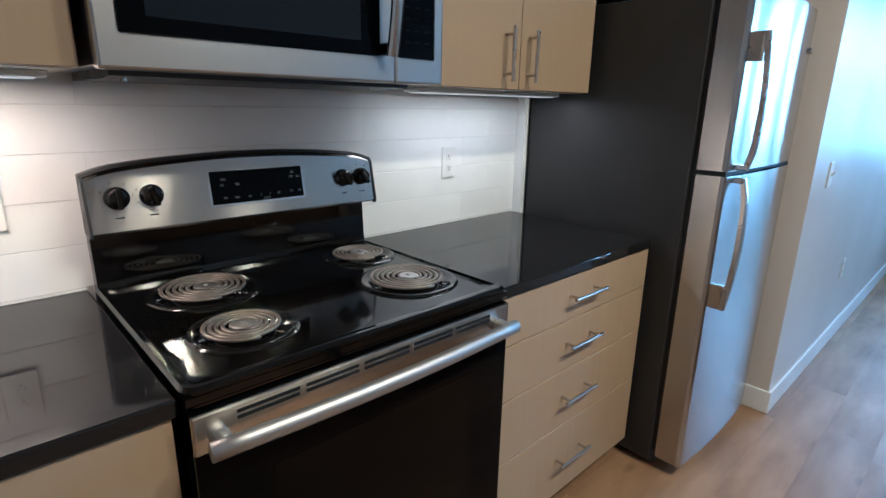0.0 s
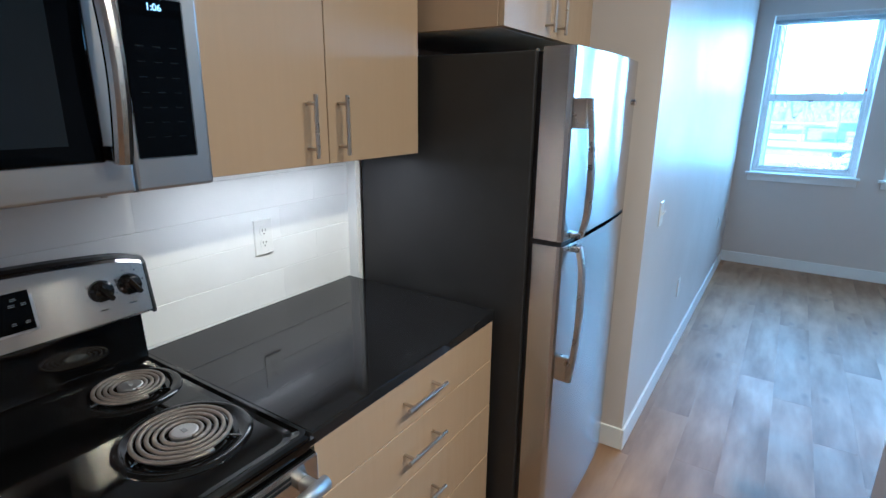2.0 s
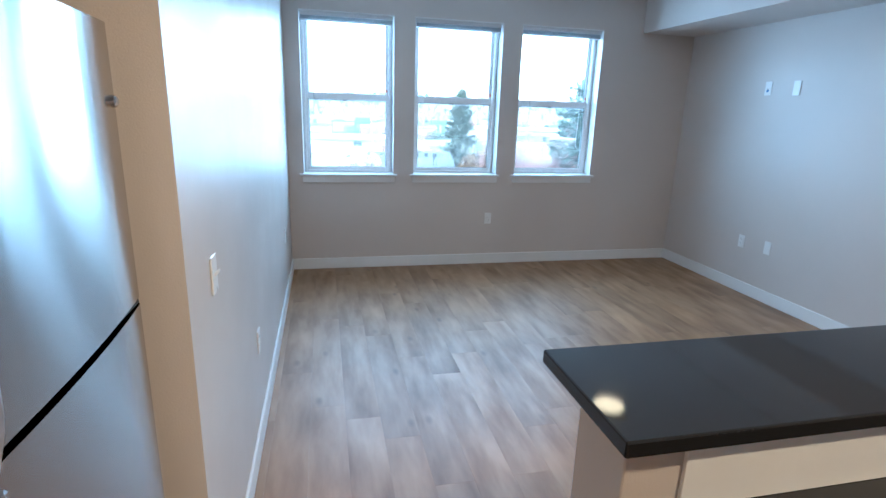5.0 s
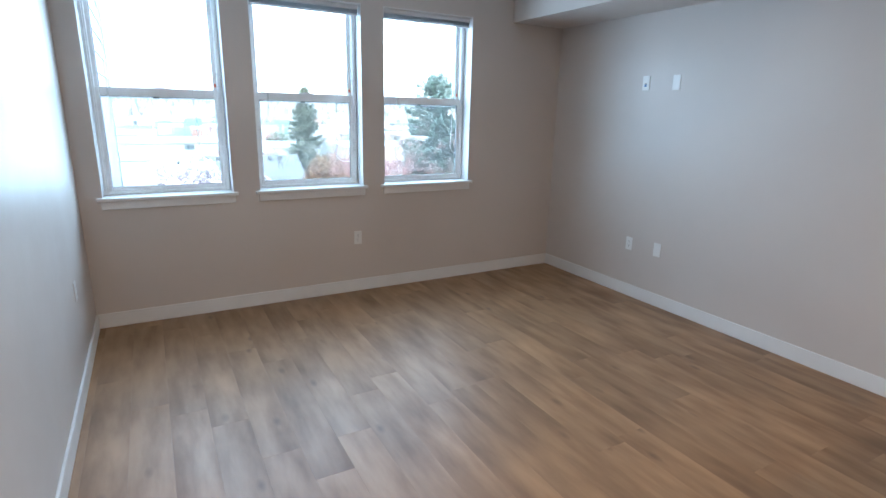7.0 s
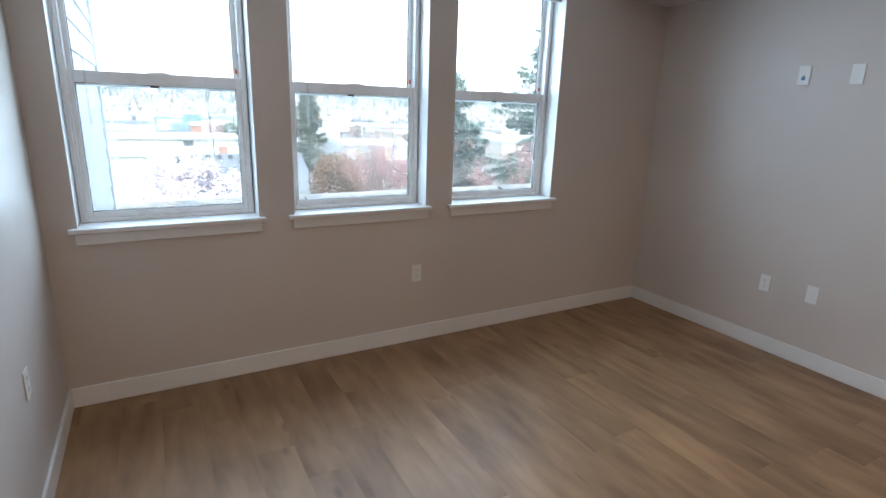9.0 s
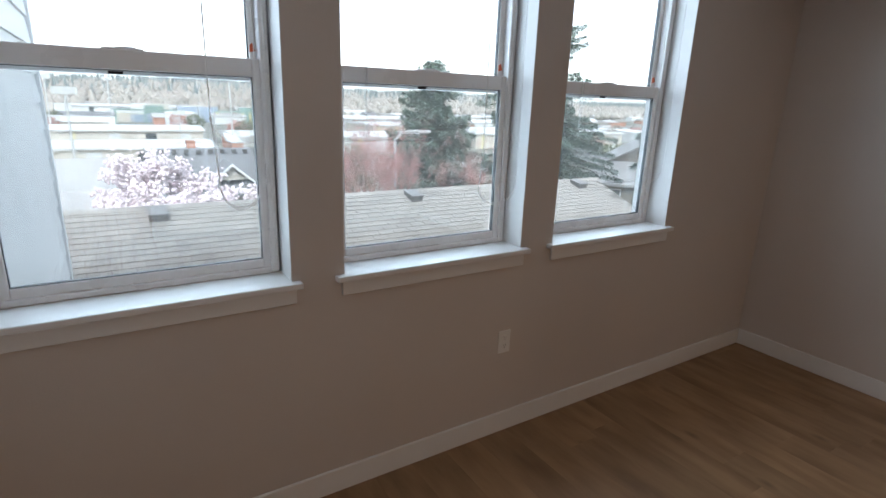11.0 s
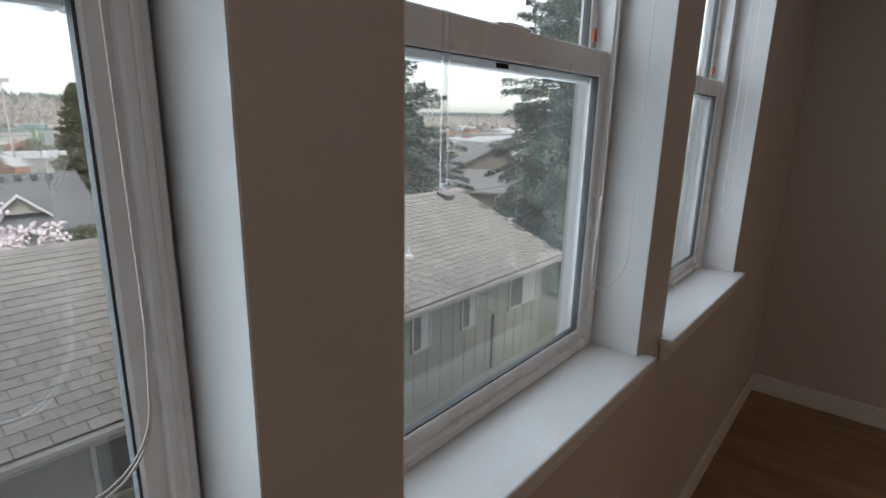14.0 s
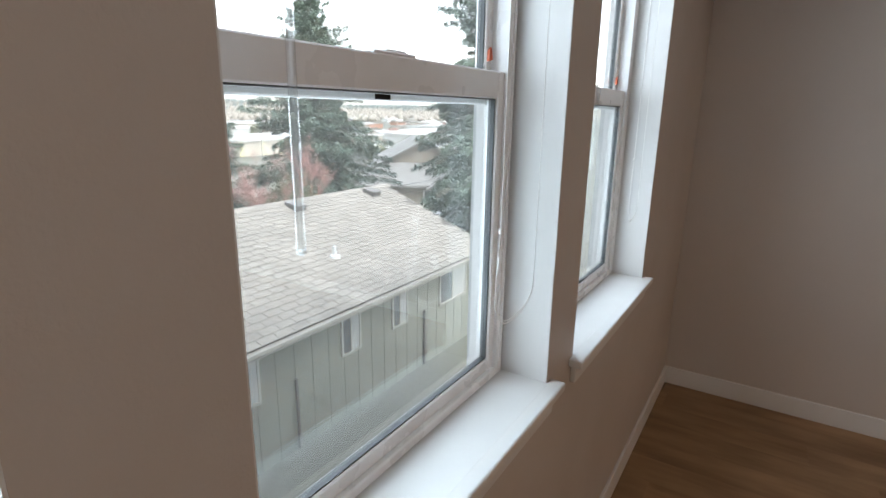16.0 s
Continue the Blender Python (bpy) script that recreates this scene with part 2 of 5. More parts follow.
STEEL.node_tree.links.new(_t.outputs[0], STEEL.node_tree.nodes["Principled BSDF"].inputs["Tangent"])
MWSTEEL = pbr("satin_stainless", (0.45, 0.435, 0.415), (0.43, 0.415, 0.395), 12.0, (0.34, 0.38), metal=1.0)
SATIN = pbr("satin_aluminium", (0.52, 0.51, 0.495), (0.50, 0.49, 0.475), 15.0, (0.44, 0.5), metal=1.0)
DOORSTEEL = pbr("fridge_stainless", (0.50, 0.495, 0.49), (0.497, 0.492, 0.487), 3.0, (0.215, 0.22), metal=1.0, aniso=1.0)
_t = DOORSTEEL.node_tree.nodes.new("ShaderNodeCombineXYZ")
_t.inputs[2].default_value = 1.0
DOORSTEEL.node_tree.links.new(_t.outputs[0], DOORSTEEL.node_tree.nodes["Principled BSDF"].inputs["Tangent"])
NICKEL = pbr("brushed_nickel", (0.52, 0.48, 0.43), (0.47, 0.43, 0.385), 30.0, (0.26, 0.34), metal=1.0)
CHROME = pbr("chrome", (0.72, 0.71, 0.70), None, 20.0, (0.06, 0.12), metal=1.0)
ENAMEL = pbr("black_enamel", (0.002, 0.002, 0.002), (0.003, 0.003, 0.003), 9.0, (0.05, 0.09), spec=0.46)
BLACKGLASS = pbr("black_glass", (0.0012, 0.0014, 0.002), None, 5.0, (0.03, 0.05), spec=0.08)
MESHGLASS = pbr("dark_oven_glass", (0.0035, 0.0028, 0.0024), (0.0016, 0.0013, 0.0012), 5.0, (0.06, 0.09), spec=0.10)
MWSCREEN = pbr("microwave_door_screen", (0.011, 0.014, 0.019), (0.009, 0.012, 0.016), 5.0, (0.06, 0.09), spec=0.14)
BLACKPLASTIC = pbr("black_plastic", (0.012, 0.012, 0.012), (0.02, 0.02, 0.02), 20.0, (0.35, 0.5), bump=0.0003, bscale=300)
GLOSSBLACK = pbr("glossy_black_plastic", (0.006, 0.006, 0.006), None, 20.0, (0.07, 0.12))
COIL = pbr("burner_coil_metal", (0.25, 0.22, 0.19), (0.18, 0.16, 0.14), 60.0, (0.38, 0.5), metal=0.6, bump=0.0004, bscale=400)
FRIDGESIDE = pbr("charcoal_textured_steel", (0.021, 0.0207, 0.021), (0.026, 0.0257, 0.026), 12.0, (0.45, 0.55), bump=0.0005, bscale=350, spec=0.4)
RUBBER = pbr("black_gasket", (0.01, 0.01, 0.011), None, 20.0, (0.6, 0.7))
PLATE = pbr("white_plate_plastic", (0.75, 0.75, 0.73), (0.72, 0.72, 0.70), 20.0, (0.25, 0.35))
SLOT = pbr("dark_slot", (0.010, 0.010, 0.010), None, 20.0, (0.6, 0.7), spec=0.2)
PRINT = pbr("grey_print", (0.22, 0.22, 0.22), None, 40.0, (0.5, 0.6))
REDTAG = pbr("orange_tag", (0.62, 0.13, 0.05), None, 40.0, (0.4, 0.5))
BLINDWHITE = pbr("blind_white", (0.66, 0.66, 0.66), None, 20.0, (0.4, 0.5))
# white slats coloured blue-grey: the shade within the raised stack is painted in
SLATSHADE = pbr("shaded_blind_slat", (0.36, 0.38, 0.42), None, 20.0, (0.4, 0.5))
CORD = pbr("white_cord", (0.84, 0.84, 0.82), None, 200.0, (0.6, 0.7))
GLASS = clear_glass("window_glass", (0.95, 0.97, 0.96), 0.10)
SCREEN = clear_glass("insect_screen_mesh", (0.86, 0.87, 0.87), 0.0)
_n, _l = SCREEN.node_tree.nodes, SCREEN.node_tree.links
_w, _m = _n.new("ShaderNodeBsdfTranslucent"), _n.new("ShaderNodeMixShader")
_w.inputs["Color"].default_value, _m.inputs[0].default_value = (0.55, 0.57, 0.58, 1), 0.013
_l.new(next(q for q in _n if q.bl_idname == "ShaderNodeBsdfTransparent").outputs[0], _m.inputs[1])
_l.new(_w.outputs[0], _m.inputs[2])
_l.new(_m.outputs[0], _n["Material Output"].inputs["Surface"])
ACRYLIC = clear_glass("clear_acrylic", (0.93, 0.94, 0.94), 0.16)
GASKET = pbr("grey_glazing_gasket", (0.075, 0.08, 0.083), None, 30.0, (0.5, 0.6))
DIFFUSER = glow("lamp_diffuser", (1.0, 0.84, 0.45), 0.25)
LEDSTRIP = glow("led_strip", (1.0, 0.74, 0.52), 0.05)
CLOCK = glow("clock_digits", (0.75, 0.9, 1.0), 0.12)

# ---- the setting ----
X_LEFT, X_RIGHT, Y_WIN, Y_BACK, CEIL = 0.912, 5.040, 6.225, -1.80, 2.74
HOLES = [(1.050, 1.905), (2.099, 2.957), (3.150, 4.010)]
SILL, HEAD = 0.945, 2.39


def structure(ob, label, category):
    return tagged(ob, label, category, kind="structure")


structure(part("wall_north", wall_with_holes(-0.15, X_RIGHT + 0.15, -0.2, CEIL, Y_WIN, Y_WIN + 0.20, [(a, b, SILL - 0.025, HEAD) for a, b in HOLES]), PAINT), "greige painted wall with three tall window openings", "wall")
structure(part("wall_east", box(X_RIGHT, X_RIGHT + 0.15, Y_BACK, Y_WIN, -0.2, CEIL), PAINT), "plain greige painted side wall", "wall")
structure(part("wall_west", prism([(0, 2.39), (X_LEFT, 2.39), (X_LEFT, Y_WIN), (X_LEFT - 0.12, Y_WIN), (X_LEFT - 0.12, 2.51), (0, 2.51)], -0.2, CEIL), PAINT), "greige painted wall that returns beside the refrigerator", "wall")
structure(part("wall_kitchen", box(-0.15, -0.008, Y_BACK, 2.51, -0.2, CEIL), PAINT), "greige painted kitchen wall behind the cabinets", "wall")
structure(part("wall_south", box(-0.15, X_RIGHT + 0.15, Y_BACK - 0.15, Y_BACK, -0.2, CEIL), PAINT), "plain greige painted back wall", "wall")
structure(part("ceiling", box(-0.15, X_RIGHT + 0.15, Y_BACK - 0.15, Y_WIN + 0.2, CEIL, CEIL + 0.2), CEILPAINT), "smooth off-white painted ceiling", "ceiling")
structure(part("soffit", box(4.445, X_RIGHT - 0.001, Y_BACK + 0.001, Y_WIN - 0.001, 2.385, CEIL - 0.001), PAINT), "boxed soffit along the top of the side wall", "soffit")
floor = structure(part("floor", box(-0.15, X_RIGHT + 0.1, Y_BACK - 0.1, Y_WIN + 0.1, -0.15, -0.008), GAP), "oak-look plank floor with fine joints", "floor")


def baseboard(name, x0, x1, y0, y1):
    bm = box(x0, x1, y0, y1, 0.0, 0.108, 0.003)
    structure(part(name, bm, TRIM), "white painted flat baseboard along the wall", "baseboard")


baseboard("baseboard", X_LEFT, X_RIGHT - 0.013, Y_WIN - 0.013, Y_WIN)
baseboard("baseboard", X_RIGHT - 0.013, X_RIGHT, 1.925, Y_WIN)
baseboard("baseboard", X_LEFT, X_LEFT + 0.013, 2.377, Y_WIN - 0.013)
baseboard("baseboard", 0.80, X_LEFT, 2.377, 2.39)


# ---- windows ----
def window(i, x0, x1):
    w = thing("window_%d" % i, (x0, Y_WIN, SILL), "white vinyl single-hung window with a deep painted sill", "window", "windows along the far wall", "structure")
    yf = Y_WIN + 0.125                       # front of the vinyl frame
    for a, b, n in ((x0, x0 + 0.003, "jamb"), (x1 - 0.003, x1, "jamb")):
        part(n, box(a, b, Y_WIN + 0.001, yf + 0.02, SILL, HEAD), TRIM, w, "white painted deep jamb")
    part("head_jamb", box(x0, x1, Y_WIN + 0.001, yf + 0.02, HEAD - 0.010, HEAD), TRIM, w)
    a, b = x0 + 0.008, x1 - 0.008
    fr = bmesh.new()
    for q in ((a, a + 0.030, SILL, HEAD - 0.010), (b - 0.030, b, SILL, HEAD - 0.010), (a + 0.030, b - 0.030, SILL, SILL + 0.022), (a + 0.030, b - 0.030, HEAD - 0.035, HEAD - 0.010)):
        add_box(fr, q[0], q[1], yf, yf + (0.062 if q[3] - q[2] > 0.1 else 0.044), q[2], q[3], 0.003)
    part("window_frame", fr, VINYL, w)
    # a slim bead on the frame, and the trim outside
    bd = bmesh.new()
    for q in ((a + 0.010, a + 0.018), (b - 0.018, b - 0.010)):
        add_box(bd, q[0], q[1], yf - 0.004, yf + 0.002, SILL + 0.01, HEAD - 0.02, 0.002)
    part("frame_bead", bd, VINYL, w)
    ex = bmesh.new()
    for q in ((a - 0.004, a + 0.010), (b - 0.010, b + 0.004)):
        add_box(ex, q[0], q[1], yf + 0.063, yf + 0.100, SILL - 0.05, HEAD + 0.03, 0.002)
    part("outer_trim", ex, VINYL, w)
    zl0, zl1, zu0, zu1 = SILL + 0.016, 1.690, 1.619, HEAD - 0.030

    def sash(name, y0, y1, z0, z1, bot, top, st):
        s = bmesh.new()
        add_box(s, a + 0.026, a + st, y0, y1, z0, z1, 0.003)
        add_box(s, b - st, b - 0.026, y0, y1, z0, z1, 0.003)
        add_box(s, a + st, b - st, y0 + 0.001, y1 - 0.001, z0, z0 + bot, 0.003)
        add_box(s, a + st, b - st, y0 + 0.001, y1 - 0.001, z1 - top, z1, 0.003)
        sa = part(name, s, VINYL, w)
        g = bmesh.new()
        for q in ((a + st, a + st + 0.003, z0 + bot, z1 - top), (b - st - 0.003, b - st, z0 + bot, z1 - top), (a + st, b - st, z0 + bot, z0 + bot + 0.0025), (a + st, b - st, z1 - top - 0.0025, z1 - top)):
            add_box(g, q[0], q[1], (y0 + y1) / 2 - 0.008, (y0 + y1) / 2 + 0.008, q[2], q[3])
        part("glazing_gasket", g, GASKET, sa, "thin dark glazing gasket")
        p = part("pane", box(a + st + 0.001, b - st - 0.001, (y0 + y1) / 2 - 0.003, (y0 + y1) / 2 + 0.003, z0 + bot, z1 - top), GLASS, sa)
        p.visible_shadow = False
        return sa

    lo = sash("lower_sash", yf + 0.012, yf + 0.042, zl0, zl1, 0.036, 0.058, 0.054)
    up = sash("upper_sash", yf + 0.046, yf + 0.076, zu0, zu1, 0.066, 0.030, 0.054)
    cx = (x0 + x1) / 2
    lk = bmesh.new()
    add_box(lk, cx - 0.055, cx + 0.055, yf + 0.014, yf + 0.040, zl1, zl1 + 0.005, 0.002)
    add_box(lk, cx - 0.02, cx + 0.035, yf + 0.018, yf + 0.034, zl1 + 0.005, zl1 + 0.009, 0.002)
    part("sash_lock", lk, VINYL, lo)
    part("rating_sticker", box(cx - 0.045, cx - 0.006, yf + 0.0235, yf + 0.0245, zl1 - 0.070, zl1 - 0.0615), SLOT, lo, "small dark sticker on the glass")
    part("vent_stop", prism([(b - 0.052, 1.712), (b - 0.034, 1.716), (b - 0.042, 1.742), (b - 0.050, 1.735)], yf + 0.040, yf + 0.046, "y"), REDTAG, up, "small orange vent stop tag")
    sc = part("insect_screen", box(a + 0.032, b - 0.032, yf + 0.0795, yf + 0.0800, SILL + 0.03, 1.665), SCREEN, w, "fine grey insect screen over the lower half")
    sc.visible_shadow = False
    # stool with a rounded nose, apron under it
    part("window_sill", box(x0 - 0.036, x1 + 0.030, Y_WIN - 0.040, Y_WIN - 0.0005, SILL - 0.024, SILL, 0.005, 2), TRIM, w, "white painted projecting sill nose")
    part("sill_board", box(x0 + 0.001, x1 - 0.001, Y_WIN - 0.004, yf + 0.03, SILL - 0.0235, SILL - 0.0005), TRIM, w)
    part("apron", box(x0 - 0.010, x1 + 0.010, Y_WIN - 0.016, Y_WIN - 0.0005, SILL - 0.082, SILL - 0.024, 0.002), TRIM, w)


for i, (a, b) in enumerate(HOLES):
    window(i + 1, a, b)


def blind(x0, x1, wand_x, wand_z, cl, cr, knob_z, low_z, bulge):
    t = thing("window_blind", ((x0 + x1) / 2, Y_WIN + 0.05, HEAD - 0.01), "white slatted blind drawn fully up under the window head", "blind", "raised window blinds")
    part("headrail", box(x0 + 0.014, x1 - 0.014, Y_WIN + 0.025, Y_WIN + 0.065, HEAD - 0.043, HEAD - 0.0102, 0.003), BLINDWHITE, t)
    for k in range(7):
        z = HEAD - 0.048 - k * 0.0042
        part("slat", box(x0 + 0.016, x1 - 0.016, Y_WIN + 0.030, Y_WIN + 0.058, z, z + 0.0016), SLATSHADE, t)
    part("bottom_rail", box(x0 + 0.016, x1 - 0.016, Y_WIN + 0.029, Y_WIN + 0.059, HEAD - 0.088, HEAD - 0.076, 0.003), BLINDWHITE, t)
    y = Y_WIN + 0.045
    part("wand", lathe([(0.0055, wand_z), (0.0055, HEAD - 0.06)], (wand_x, y - 0.012, 0), 6), ACRYLIC, t, "clear acrylic tilt wand")
    part("wand_tip", lathe([(0.003, wand_z - 0.002), (0.0058, wand_z), (0.0058, wand_z + 0.004)], (wand_x, y - 0.012, 0), 8), ACRYLIC, t)
    n = 16
    for off in (0.0, 0.006):
        pts = [(cl + off, y, HEAD - 0.06), (cl + off * 0.6, y, (HEAD + knob_z) / 2), (cl, y, knob_z), (cl - bulge * 0.4 + off, y, knob_z - 0.06)]
        mid, half = (cl + cr - bulge) / 2, (cr - cl + bulge) / 2
        for k in range(1, n):
            u = math.pi * (1 + k / n)
            pts.append((mid + half * math.cos(u), y + 0.004 * math.sin(3 * u), low_z + 0.075 + off + 0.085 * math.sin(u)))
        pts += [(cr + 0.004, y, low_z + 0.14), (cr, y, (HEAD + low_z) / 2), (cr + off * 0.3, y, HEAD - 0.06)]
        part("cord", tube(pts, 0.0013, 5), CORD, t, smooth=True)
    part("cord_knob", lathe([(0.002, -0.007), (0.0035, -0.005), (0.0042, 0.0), (0.0030, 0.005), (0.002, 0.007)], (cl, y, knob_z), 10), CORD, t, smooth=True)


blind(*HOLES[0], 1.165, 1.44, 1.687, 1.829, 1.497, 1.215, -0.012)
blind(*HOLES[1], 2.208, 1.443, 2.748, 2.932, 1.368, 1.155, 0.020)
blind(*HOLES[2], 3.287, 1.442, 3.840, 3.974, 1.438, 1.205, 0.014)


# ---- plates on the walls ----
def wall_plate(name, at, normal, label, category, style="duplex", group=""):
    """A plate 70 x 115 mm; built facing -y and turned about z to face the given way."""
    t = thing(name, (0, 0, 0), label, category, group)
    part("plate", box(-0.035, 0.035, -0.006, 0, -0.0575, 0.0575, 0.002), PLATE, t)
    if style == "duplex":
        for s in (-0.020, 0.020):
            f = part("socket", prism([(0.016 * math.cos(k * math.tau / 16), s + max(-0.0135, min(0.0135, 0.017 * math.sin(k * math.tau / 16)))) for k in range(16)], -0.008, -0.005, "y"), PLATE, t)
            for dx, h in ((-0.006, 0.008), (0.006, 0.0065)):
                part("slot", box(dx - 0.001, dx + 0.001, -0.0085, -0.0075, s - h / 2 + 0.003, s + h / 2 + 0.003), SLOT, f)
            part("ground_hole", lathe([(0.0024, -0.0085), (0.0024, -0.0075)], (0, 0, s - 0.008), 8, "y"), SLOT, f)
    elif style == "rocker":
        part("rocker", prism([(-0.0075, -0.033), (-0.0105, 0.0), (-0.0085, 0.033), (-0.005, 0.033), (-0.005, -0.033)], -0.0165, 0.0165, "x"), PLATE, t)
    elif style == "toggle":
        part("toggle", prism([(-0.006, -0.009), (-0.006, 0.006), (-0.019, 0.016), (-0.021, 0.010)], -0.005, 0.005, "x"), PLATE, t)
    elif style == "jack":
        part("jack", lathe([(0.006, -0.014), (0.006, -0.005)], (0, 0, -0.006), 10, "y"), NICKEL, t, "small metal cable jack")
        part("blue_tape", box(-0.012, 0.010, -0.0075, -0.006, -0.030, -0.008), pbr("blue_tape", (0.10, 0.22, 0.45), None, 40, (0.5, 0.6)), t)
    part("screw", lathe([(0.0025, -0.007), (0.0025, -0.0055)], (0, 0, 0.0 if style == "duplex" else 0.047), 8, "y"), PLATE, t)
    t.matrix_basis = pose(*at, 0, 0, {"-y": 0, "+x": 90, "-x": -90, "+y": 180}[normal])
    return t


wall_plate("outlet", (2.895, Y_WIN, 0.488), "-y", "white duplex outlet low on the window wall", "outlet")
wall_plate("cable_plate", (X_RIGHT, 5.128, 1.840), "-x", "white cable jack plate high on the side wall", "wall plate", "jack", "plates on the side wall")
wall_plate("outlet", (X_RIGHT, 4.834, 1.836), "-x", "white outlet plate high on the side wall", "outlet", "blank", "plates on the side wall")
wall_plate("outlet", (X_RIGHT, 5.114, 0.474), "-x", "white duplex outlet low on the side wall", "outlet", "duplex", "plates on the side wall")
wall_plate("cable_plate", (X_RIGHT, 4.814, 0.484), "-x", "white blank plate low on the side wall", "wall plate", "blank", "plates on the side wall")
wall_plate("light_switch", (X_LEFT, 2.685, 1.085), "+x", "white toggle light switch on the painted wall", "light switch", "toggle")
wall_plate("outlet", (X_LEFT, 3.53, 0.478), "+x", "white duplex outlet low on the long wall", "outlet")
wall_plate("outlet", (X_LEFT, 5.45, 0.535), "+x", "white duplex outlet near the window corner", "outlet")
wall_plate("outlet", (0.001, 1.18, 1.148), "+x", "white duplex outlet set in the tiled backsplash", "outlet", "duplex", "outlets in the backsplash")
wall_plate("outlet", (0.001, -0.165, 1.135), "+x", "white duplex outlet set in the tiled backsplash", "outlet", "duplex", "outlets in the backsplash")


# ---- lamps ----
def ceiling_light(x, y, power, r=0.11, color=(1.0, 0.59, 0.29)):
    t = thing("ceiling_light", (x, y, CEIL), "round flush ceiling light with a warm glowing diffuser", "ceiling light", "ceiling lights")
    part("trim_ring", lathe([(r, -0.001), (r + 0.02, -0.001), (r + 0.02, -0.012), (r, -0.018)], (x, y, CEIL), 32, cap=False), TRIM, t, smooth=False)
    part("diffuser", lathe([(r, -0.001), (r, -0.014), (r * 0.8, -0.020), (0.01, -0.022)], (x, y, CEIL), 32), DIFFUSER, t, smooth=True)
    la = new("ceiling_lamp", bpy.data.lights.new("ceiling_lamp", "AREA"))
    la.data.shape, la.data.size, la.data.energy, la.data.color = "DISK", r * 1.8, power, color
    la.matrix_world = pose(x, y, CEIL - 0.03)


ceiling_light(2.20, 0.72, 4.7, 0.08)
ceiling_light(2.20, 1.43, 4.2, 0.08)
ceiling_light(3.30, 4.24, 0.18, 0.12)


def under_light(y0, y1, power, color):
    t = thing("under_cabinet_light", (0.17, (y0 + y1) / 2, 1.405), "slim white light strip under the wall cabinet", "light strip", "under-cabinet lights")
    part("housing", box(0.15, 0.23, y0, y1, 1.392, 1.4045, 0.003), PLATE, t)
    part("lens", box(0.162, 0.218, y0 + 0.02, y1 - 0.02, 1.389, 1.3925), LEDSTRIP, t)
    la = new("under_cabinet_lamp", bpy.data.lights.new("under_cabinet_lamp", "AREA"))
    la.data.shape, la.data.size, la.data.size_y, la.data.energy, la.data.color = "RECTANGLE", 0.05, y1 - y0 - 0.06, power, color
    la.matrix_world = pose(0.19, (y0 + y1) / 2, 1.386)


under_light(0.84, 1.54, 0.29, (1.0, 0.64, 0.42))
under_light(-0.80, -0.04, 0.82, (1.0, 0.52, 0.27))

# added lamps at the three openings stand in for daylight of the open sky
for a, b in HOLES:
    la = new("window_daylight", bpy.data.lights.new("window_daylight", "AREA"))
    la.data.shape, la.data.size, la.data.size_y, la.data.energy, la.data.color = "RECTANGLE", b - a - 0.14, HEAD - SILL - 0.16, 2.7, (0.74, 0.87, 1.0)
    la.data.spread = radians(150)
    la.matrix_world = pose((a + b) / 2, Y_WIN + 0.206, (SILL + HEAD) / 2, -90, 0, 0)

# ---- kitchen: cabinets and counters ----
def bar_handle(parent, p0, p1, out, stand=0.035, r=0.0055):
    """A round bar handle from p0 to p1 on a front; out is the way it stands off."""
    p0, p1, out = Vector(p0), Vector(p1), Vector(out)
    d = (p1 - p0).normalized()
    bm = bmesh.new()
    add_tube(bm, [p0 + out * stand, p1 + out * stand], r, 12)
    for k in (0.022, (p1 - p0).length - 0.022):
        add_tube(bm, [p0 + d * k - out * 0.001, p0 + d * k + out * stand], r * 0.8, 10)
    part("handle", bm, NICKEL, parent, "brushed nickel bar handle", smooth=False)


def door_front(parent, name, x, y0, y1, z0, z1, th=0.019):
    return part(name, box(x - th, x, y0 + 0.0015, y1 - 0.0015, z0 + 0.0015, z1 - 0.0015, 0.0012), LAMINATE, parent)


XF = 0.640                                   # front of the base cabinets
dc = thing("drawer_cabinet", (0.3, 1.17, 0), "beige laminate base cabinet with four drawers", "cabinet")
part("body", box(0.02, XF - 0.020, 0.775, 1.566, 0.10, 0.880), LAMINATE, dc)
part("toe_kick", box(0.05, XF - 0.075, 0.777, 1.564, 0.0, 0.099), BLACKPLASTIC, dc)
for z0, z1 in ((0.738, 0.880), (0.571, 0.738), (0.370, 0.571), (0.105, 0.370)):
    d = door_front(dc, "drawer_front", XF, 0.777, 1.564, z0, z1)
    zc = (z0 + z1) / 2 + 0.008
    bar_handle(d, (XF, 1.062, zc), (XF, 1.236, zc), (1, 0, 0))

bc = thing("base_cabinet", (0.3, -0.6, 0), "beige laminate base cabinet beside the range", "cabinet")
part("body", box(0.02, XF - 0.020, -1.20, -0.010, 0.10, 0.880), LAMINATE, bc)
part("toe_kick", box(0.05, XF - 0.075, -1.20, -0.012, 0.0, 0.099), BLACKPLASTIC, bc)
for y0, y1, hy in ((-1.2, -0.605, -0.66), (-0.605, -0.012, -0.55)):
    d = door_front(bc, "door", XF, y0, y1, 0.105, 0.880)
    bar_handle(d, (XF, hy, 0.65), (XF, hy, 0.824), (1, 0, 0))


def counter(name, poly, label, top=0.914, th=0.032, mat=None):
    ob = part(name, prism(poly, top - th, top, "z", 0.004, 2), mat or QUARTZ)
    return tagged(ob, label, "countertop")


